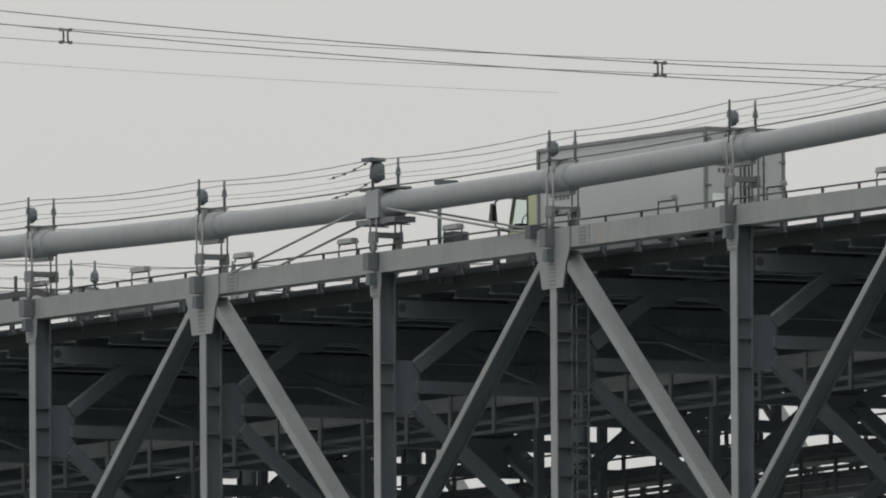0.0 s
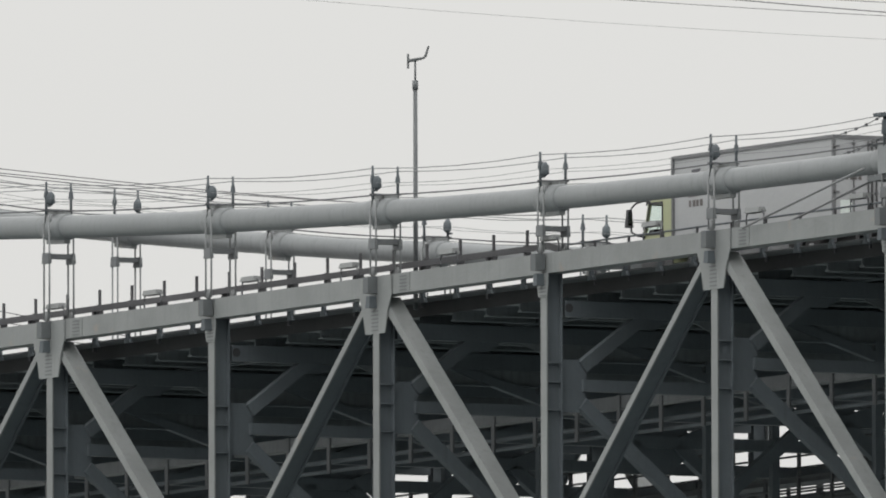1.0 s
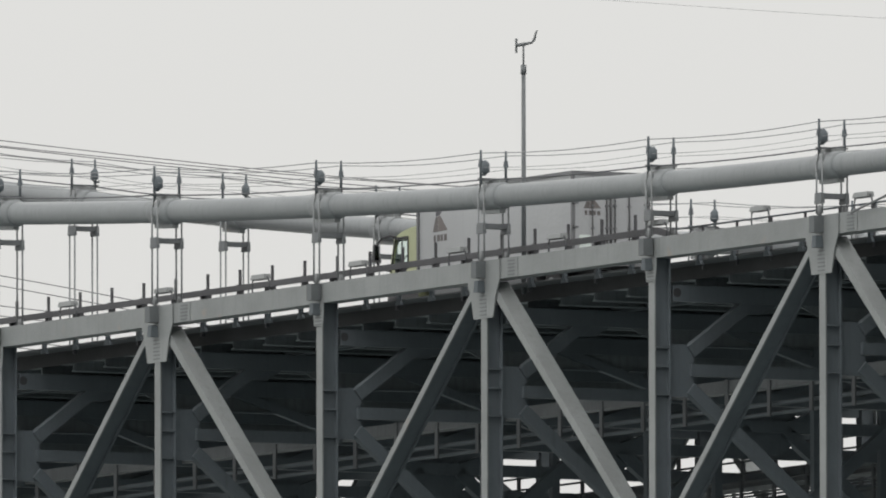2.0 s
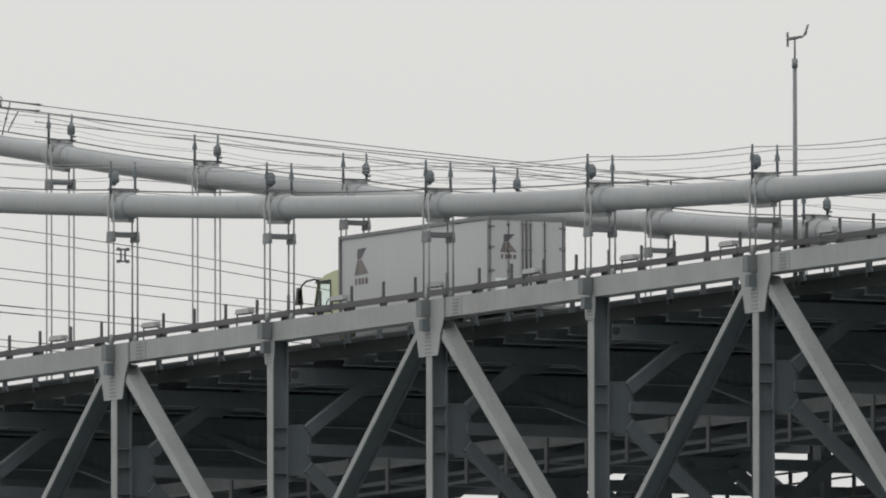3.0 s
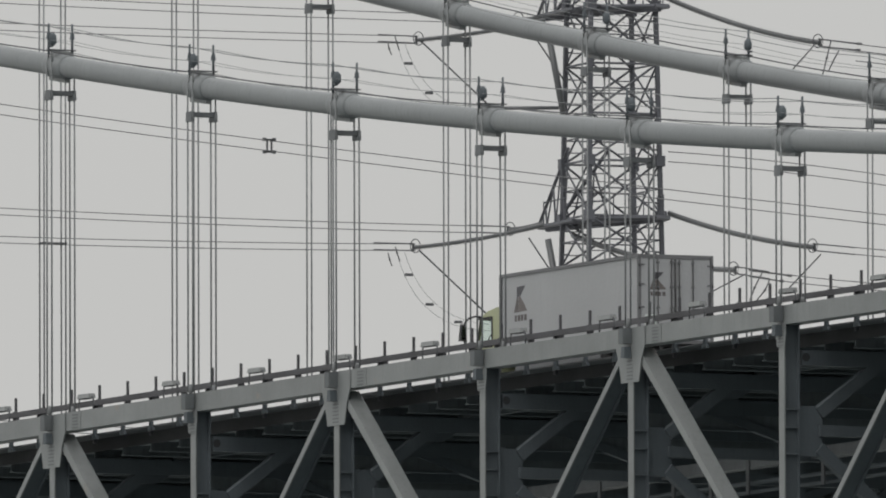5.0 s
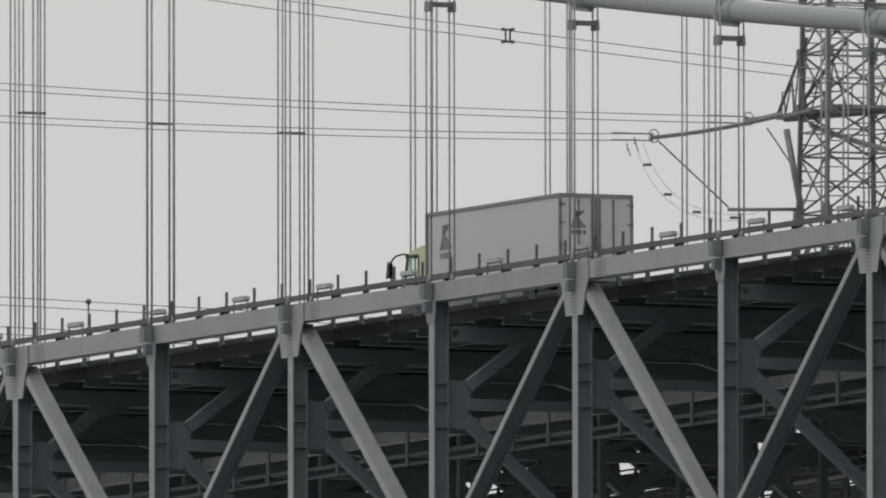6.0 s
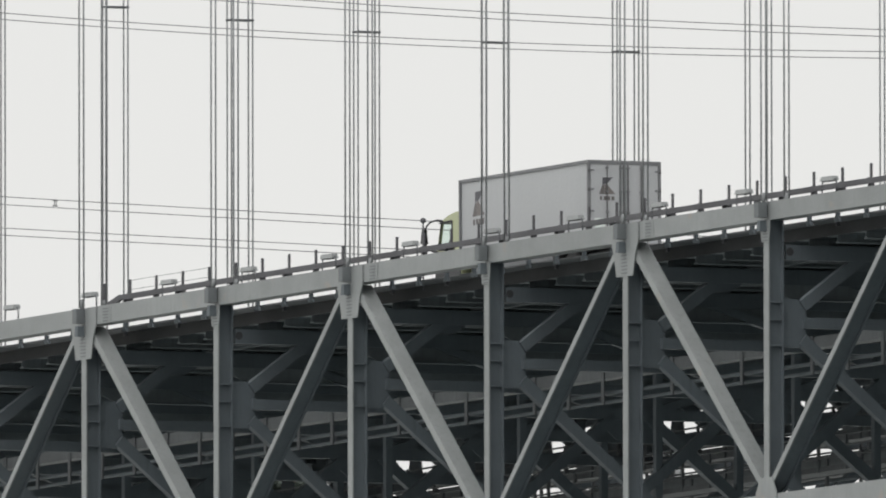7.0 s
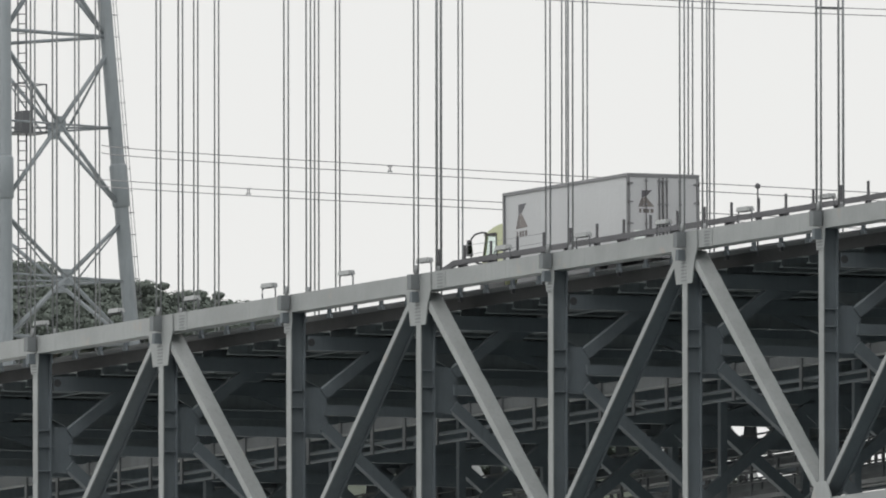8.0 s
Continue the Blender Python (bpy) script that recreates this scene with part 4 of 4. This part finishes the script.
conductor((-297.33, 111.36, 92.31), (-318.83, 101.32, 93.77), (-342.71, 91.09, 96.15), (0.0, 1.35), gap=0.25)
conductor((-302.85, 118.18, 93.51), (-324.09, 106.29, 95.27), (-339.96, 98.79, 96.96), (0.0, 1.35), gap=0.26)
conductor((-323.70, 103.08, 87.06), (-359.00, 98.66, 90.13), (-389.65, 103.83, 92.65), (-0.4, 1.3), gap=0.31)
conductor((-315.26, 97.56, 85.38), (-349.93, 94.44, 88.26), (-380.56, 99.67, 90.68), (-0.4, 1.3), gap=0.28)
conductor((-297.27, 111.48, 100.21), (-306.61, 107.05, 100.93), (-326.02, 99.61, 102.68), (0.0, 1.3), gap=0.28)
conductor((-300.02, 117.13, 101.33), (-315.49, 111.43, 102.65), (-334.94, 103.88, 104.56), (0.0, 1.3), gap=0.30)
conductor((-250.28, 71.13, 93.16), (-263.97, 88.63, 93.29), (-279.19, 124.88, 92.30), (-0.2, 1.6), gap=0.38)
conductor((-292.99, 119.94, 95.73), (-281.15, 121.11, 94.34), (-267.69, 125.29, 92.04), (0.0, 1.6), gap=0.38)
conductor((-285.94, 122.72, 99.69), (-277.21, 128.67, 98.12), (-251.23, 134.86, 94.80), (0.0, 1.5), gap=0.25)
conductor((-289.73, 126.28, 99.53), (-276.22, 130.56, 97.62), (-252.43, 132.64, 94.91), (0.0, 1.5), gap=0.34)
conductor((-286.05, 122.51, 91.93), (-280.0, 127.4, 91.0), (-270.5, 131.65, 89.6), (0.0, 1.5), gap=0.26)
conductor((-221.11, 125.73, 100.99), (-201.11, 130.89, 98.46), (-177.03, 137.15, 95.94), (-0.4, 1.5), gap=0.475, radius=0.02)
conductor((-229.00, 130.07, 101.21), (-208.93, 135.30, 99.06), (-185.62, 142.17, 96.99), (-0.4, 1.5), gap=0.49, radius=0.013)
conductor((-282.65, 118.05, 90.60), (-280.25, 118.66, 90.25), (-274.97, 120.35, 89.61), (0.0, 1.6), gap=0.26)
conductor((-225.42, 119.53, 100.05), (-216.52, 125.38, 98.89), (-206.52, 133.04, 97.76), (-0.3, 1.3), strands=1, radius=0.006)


def spacer(p, size=1.0):
    sp = thing("line_spacer", "small dark spacer clamp on the power conductors", "spacer", "line spacers", at=p)
    bm = B()
    for s in (-1, 1):
        beam(bm, (0, -0.2, s * 0.23), (0, 0.2, s * 0.23), 0.05, 0.06, (1, 0, 0))
        beam(bm, (0, s * 0.09, -0.22), (0, s * 0.09, 0.22), 0.05, 0.06, (1, 0, 0))
        for q in (-1, 1):
            box(bm, (-0.06, q * 0.2 - 0.05, s * 0.23 - 0.06), (0.06, q * 0.2 + 0.05, s * 0.23 + 0.06))
    bmesh.ops.scale(bm, vec=(size, size * 0.7 if size < 1 else 1, 0.85 * size if size < 1 else 1), verts=bm.verts)
    part("clamp", bm, FITTING, sp)


for p in ((-225.65, 130.95, 100.81), (-188.10, 134.32, 97.05), (-263.97, 88.63, 93.29), (-274.89, 122.32, 93.20)):
    spacer(p)
spacer((-376.19, 109.11, 91.32), 0.55)
spacer((-369.50, 99.78, 89.78), 0.55)


def insulator(p, q, sag, toward):
    """A long tension string of discs from the arm to the conductor's dead end."""
    st = thing("insulator_string", "dark ribbed insulator string between tower arm and conductor", "insulator", "insulator strings", "structure")
    p, q = Vector(p), Vector(q)
    pts, rs = [], []
    n = 64
    for k in range(n):
        u = k / (n - 1)
        c = p.lerp(q, u) - Vector((0, 0, sag * 4 * u * (1 - u)))
        d = (q - p) / n
        pts += [c, c + d * 0.3, c + d * 0.62]
        rs += [0.065, 0.115, 0.07]
    part("discs", tube(B(), pts, rs, 8), GLAZE, st)
    for s in (-1, 1):
        ring = []
        for k in range(13):
            a = 2 * math.pi * k / 12
            ring.append(q + Vector((0.09 * math.cos(a), 0.17 * math.cos(a), 0.26 * math.sin(a) + 0.05)))
        if s > 0:
            part("arcing_ring", tube(B(), ring, 0.02, 5), FITTING, st)
    way = (Vector(toward) - q).normalized()
    part("yoke", beam(B(), q + way * 0.1 + Vector((0, 0, -0.15)), q + way * 0.1 + Vector((0, 0, 0.15)), 0.05, 0.12), FITTING, st)
    for s in (-1, 1):
        part("dead_end", tube(B(), [q + way * 0.1 + Vector((0, 0, s * 0.13)), q + way * 1.8 + Vector((0, 0, s * 0.13))], 0.028, 6), FITTING, st)


insulator((-295.13, 115.73, 93.15), (-297.33, 111.36, 92.31), 0.10, (-314.33, 99.48, 93.53))
insulator((-297.2, 116.7, 93.35), (-302.85, 118.18, 93.51), 0.05, (-323.33, 103.84, 95.25))
insulator((-292.99, 119.94, 93.58), (-286.05, 122.51, 91.93), 0.18, (-280.0, 127.4, 91.0))
insulator((-296.43, 117.59, 92.90), (-282.97, 117.57, 90.73), 0.30, (-280.25, 118.66, 90.25))
insulator((-293.03, 119.86, 101.8), (-285.94, 122.72, 99.69), 0.22, (-277.21, 128.67, 98.12))
insulator((-295.10, 115.80, 100.95), (-297.27, 111.48, 100.21), 0.08, (-302.14, 108.44, 100.68))
insulator((-296.5, 116.4, 101.2), (-300.02, 117.13, 101.33), 0.05, (-306.0, 113.4, 101.85))
for dz in (0.0, 8.05):
    ji = thing("jumper_strut", "dark post insulators and jib that hold the jumper loop", "insulator", "jumper struts", "structure")
    part("strut", tube(B(), [(-295.05, 115.85, 92.6 + dz), (-294.7, 116.35, 89.3 + dz)], 0.13, 8), GLAZE, ji)
    part("jib", tube(B(), [(-294.8, 116.2, 89.55 + dz), (-296.07, 113.86, 89.55 + dz)], 0.07, 8), GLAZE, ji)
    part("stay", tube(B(), [(-297.3, 111.5, 92.2 + dz), (-296.1, 113.9, 89.65 + dz)], 0.035, 6), FITTING, ji)
    part("stay", tube(B(), [(-295.4, 115.2, 92.66 + dz), (-294.75, 116.4, 90.6 + dz)], 0.035, 6), FITTING, ji)
    loop = bend((-297.6, 110.9, 92.0 + dz), (-297.0, 112.1, 89.9 + dz), (-295.6, 114.8, 89.3 + dz), 16)
    for u in (-0.12, 0.12):
        part("jumper", tube(B(), [v + Vector((0.42 * u, 0.9 * u, u)) for v in loop], 0.009, 4), ROPE, ji)
    for k in (2, 6, 10, 14):
        v = loop[k]
        part("jumper_clip", box(B(), (v.x - 0.07, v.y - 0.16, v.z - 0.05), (v.x + 0.07, v.y + 0.16, v.z + 0.05), 0.02), FITTING, ji)


def line_hardware(dead_ends, tails, stays):
    """Clamps, hanging jumper tails and stay rods at the far end of an insulator string."""
    hw = thing("line_hardware", "dark dead-end clamps and hanging jumper tails on the power line", "line fitting", "line fittings", "structure")
    for p, q in dead_ends:
        part("dead_end", tube(B(), [p, q], 0.03, 6), WIRE, hw)
        part("clamp", tube(B(), [Vector(q) - (Vector(q) - Vector(p)) * 0.12, q], 0.055, 6), WIRE, hw)
    for pts in tails:
        part("jumper_tail", tube(B(), pts, 0.028, 6), WIRE, hw)
        part("tail_clip", tube(B(), [pts[1], Vector(pts[1]).lerp(Vector(pts[2]), 0.15)], 0.05, 6), WIRE, hw)
    for p, q in stays:
        part("stay_rod", tube(B(), [p, q], 0.03, 6), WIRE, hw)


line_hardware([((-285.80, 122.65, 99.81), (-285.06, 124.15, 99.61)), ((-285.76, 122.80, 99.51), (-285.10, 124.10, 99.38))],
              [((-285.59, 123.09, 99.72), (-285.69, 122.98, 99.15), (-285.81, 122.85, 98.46)), ((-285.47, 123.37, 99.38), (-285.60, 123.19, 98.97), (-285.69, 123.05, 98.63))],
              [((-285.87, 122.56, 99.62), (-286.31, 121.83, 98.66))])
line_hardware([((-282.65, 118.05, 90.70), (-281.93, 119.52, 90.49)), ((-282.64, 118.09, 90.47), (-282.08, 119.24, 90.28))],
              [((-282.42, 118.51, 90.62), (-282.58, 118.28, 90.09), (-282.70, 118.12, 89.56)), ((-282.32, 118.76, 90.34), (-282.41, 118.64, 89.98), (-282.61, 118.31, 89.51))],
              [((-282.71, 117.94, 90.56), (-283.60, 116.31, 89.60)), ((-285.91, 122.80, 91.65), (-286.58, 121.68, 90.28))])
for dz in (0.0, 8.05):
    up = Vector((0, 0, dz))
    line_hardware([], [[Vector(p) + up for p in pts] for pts in (((-298.44, 111.07, 92.39), (-298.44, 111.12, 92.18), (-298.40, 111.24, 91.83)),
                                                                 ((-298.58, 110.83, 92.16), (-298.58, 110.88, 91.92), (-298.55, 110.98, 91.66)))], [])


# ---- power line: tubular tower ----
def tubular_tower():
    tw = thing("tube_tower", "tall grey tubular steel power tower with cross bracing and ladder", "power tower", "power towers")
    # unit vectors across and along the line of sight at its place
    r, d = Vector((0.416, 0.909, 0)), Vector((-0.909, 0.416, 0))
    c0 = Vector((-410.0, 107.27, 0))

    def leg(k, z):
        h = 4.32 + (100.2 - z) * 0.082
        a = radians(90 * k + 3)
        return c0 + r * h * math.cos(a) + d * h * math.sin(a) + Vector((0, 0, z))
    for k in range(4):
        lg = part("leg", tube(B(), [leg(k, 0), leg(k, 50), leg(k, 88), leg(k, 120)], [0.46, 0.38, 0.30, 0.25], 16), TUBE, tw)
        for z in (92.6, 79.0, 106.2):
            part("flange", tube(B(), [leg(k, z - 0.9), leg(k, z - 0.8), leg(k, z + 0.8), leg(k, z + 0.9)], [0.30, 0.36, 0.36, 0.30], 14), TUBE, lg)
    levels = [0, 16, 31, 44.5, 56.5, 67.2, 76.6, 85.8, 91.4, 98.35, 105.3, 112.2, 119]
    for k in range(4):
        n = (k + 1) % 4
        for a, b in itertools.pairwise(levels):
            m = (a + b) / 2 + 0.1
            mid = (leg(k, m) + leg(n, m)) / 2
            for c in (k, n):
                part("brace", tube(B(), [leg(c, a + 0.25), mid], 0.085, 8), TUBE, tw)
                part("brace", tube(B(), [leg(c, b - 0.25), mid], 0.085, 8), TUBE, tw)
                part("strut", tube(B(), [leg(c, m), mid], 0.045, 8), TUBE, tw)
                if a > 60:
                    part("stay", tube(B(), [leg(c, b - 0.3), mid - (leg(n, m) - leg(k, m)) * (0.10 if c == k else -0.10)], 0.035, 6), TUBE, tw)
            if b in (44.5, 67.2, 85.8, 98.35, 112.2):
                part("strut", tube(B(), [leg(k, b + 0.35), leg(n, b + 0.35)], 0.075, 8), TUBE, tw)
            part("node_plate", beam(B(), mid - Vector((0, 0, 0.32)), mid + Vector((0, 0, 0.32)), 0.12, 0.6, (leg(n, b) - leg(k, b)).cross(Vector((0, 0, 1)))), TUBE, tw)
    for a, b in itertools.pairwise(levels):
        m = (a + b) / 2 + 0.1
        for k in (0, 1):
            part("cross_strut", tube(B(), [leg(k, m), leg(k + 2, m)], 0.05, 6), TUBE, tw)
    ld = B()
    for s in (0.36, 0.48):
        tube(ld, [leg(0, 60) + r * s, leg(0, 118) + r * s], 0.014, 5)
    for q in range(64):
        z = 60 + 0.9 * q
        beam(ld, leg(0, z) + r * 0.26, leg(0, z) + r * 0.52, 0.03, 0.03, (0, 0, 1))
    part("ladder", ld, FITTING, tw, "thin steel ladder")
    ld = B()
    e = r * 1.02 - d * 0.4
    for s in (-0.17, 0.17):
        tube(ld, [c0 + e + r * s + Vector((0, 0, 60)), c0 + e + r * (s - 0.1) + Vector((0, 0, 118))], 0.04, 6)
    for q in range(145):
        p = c0 + e - r * q * 0.0007 + Vector((0, 0, 60 + 0.4 * q))
        beam(ld, p - r * 0.17, p + r * 0.17, 0.04, 0.04, (0, 0, 1))
    part("cage_ladder", ld, FITTING, tw, "dark caged ladder up the middle")
    for z in (80.9, 95.2, 109.0):
        p = c0 + e + Vector((0, 0, z))
        ln = part("landing", box(B(), (p.x - 0.42, p.y - 0.26, z - 0.45), (p.x + 0.42, p.y + 0.26, z + 0.42), 0.05), FITTING, tw, "dark ladder landing")
        part("landing_floor", box(B(), (p.x - 0.75, p.y - 0.75, z - 0.53), (p.x + 0.75, p.y + 0.75, z - 0.455)), FITTING, ln)
        for sx in (-0.7, 0.7):
            for sy in (-0.7, 0.7):
                part("rail_post", beam(B(), (p.x + sx, p.y + sy, z - 0.5), (p.x + sx, p.y + sy, z + 1.5), 0.05, 0.05), FITTING, ln)
            part("rail", beam(B(), (p.x + sx, p.y - 0.7, z + 1.5), (p.x + sx, p.y + 0.7, z + 1.5), 0.04, 0.04), FITTING, ln)
            part("rail", beam(B(), (p.x - 0.7, p.y + sx, z + 1.5), (p.x + 0.7, p.y + sx, z + 1.5), 0.04, 0.04), FITTING, ln)


tubular_tower()


# ---- trees on the ridge ----
def tree(spread, tall, seed):
    rnd = random.Random(seed)
    tr = thing("tree", "dark green broadleaf tree on the hill ridge", "tree", "ridge trees")
    bm = tube(B(), [(0, 0, -1), (0.1, 0, tall * 0.4), (0, 0.1, tall * 0.8)], [0.28, 0.2, 0.07], 8)
    for k in range(7):
        a, z = k * 0.9 + rnd.random(), tall * rnd.uniform(0.35, 0.7)
        o = Vector((math.cos(a), math.sin(a), 0)) * spread * rnd.uniform(0.5, 0.8)
        tube(bm, [(0, 0, z), o * 0.6 + Vector((0, 0, z + tall * 0.12)), o + Vector((0, 0, z + tall * 0.2))], [0.1, 0.07, 0.03], 6)
    part("trunk", bm, BARK, tr)
    verts, faces = [], []
    blobs = [(Vector((rnd.gauss(0, 0.5), rnd.gauss(0, 0.5), rnd.uniform(-0.6, 0.95))), rnd.uniform(0.15, 0.32)) for _ in range(60)]
    for _ in range(6200):
        c, rad = rnd.choice(blobs)
        v = Vector((rnd.gauss(0, 1), rnd.gauss(0, 1), rnd.gauss(0, 1))).normalized() * rad * rnd.uniform(0.75, 1.05)
        p = c + v
        p = Vector((p.x * spread, p.y * spread, tall * 0.66 + p.z * tall * 0.32))
        n = (v.normalized() * 1.6 + Vector((rnd.gauss(0, 0.6), rnd.gauss(0, 0.6), rnd.gauss(0.3, 0.6)))).normalized()
        s = n.orthogonal().normalized() * rnd.uniform(0.10, 0.19)
        u = n.cross(s)
        b = len(verts)
        verts += [p - s, p + u * 0.6, p + s * 1.1, p - u * 0.6]
        faces.append((b, b + 1, b + 2, b + 3))
    me = bpy.data.meshes.new("crown")
    me.from_pydata(verts, [], faces)
    me.materials.append(LEAF)
    part("crown", me, None, tr)
    return tr


kinds = [tree(2.3, 4.6, 1), tree(1.8, 3.8, 2), tree(2.7, 5.2, 3)]
rnd = random.Random(5)
spots = []
for k in range(195):
    s = rnd.uniform(-19, 36) if k < 150 else rnd.uniform(36, 74)
    w = rnd.uniform(-62, 6)
    q = RIDGE + ACROSS * s + AWAY * w
    spots.append((q.x, q.y))
for k, (x, y) in enumerate(spots):
    m = Matrix.Translation((x, y, hill_z(x, y) - 2.3)) @ Matrix.Rotation(rnd.uniform(0, 6.28), 4, "Z")
    if k < 3:
        kinds[k].matrix_basis = m
    else:
        copy_thing(kinds[k % 3], m)

motions()
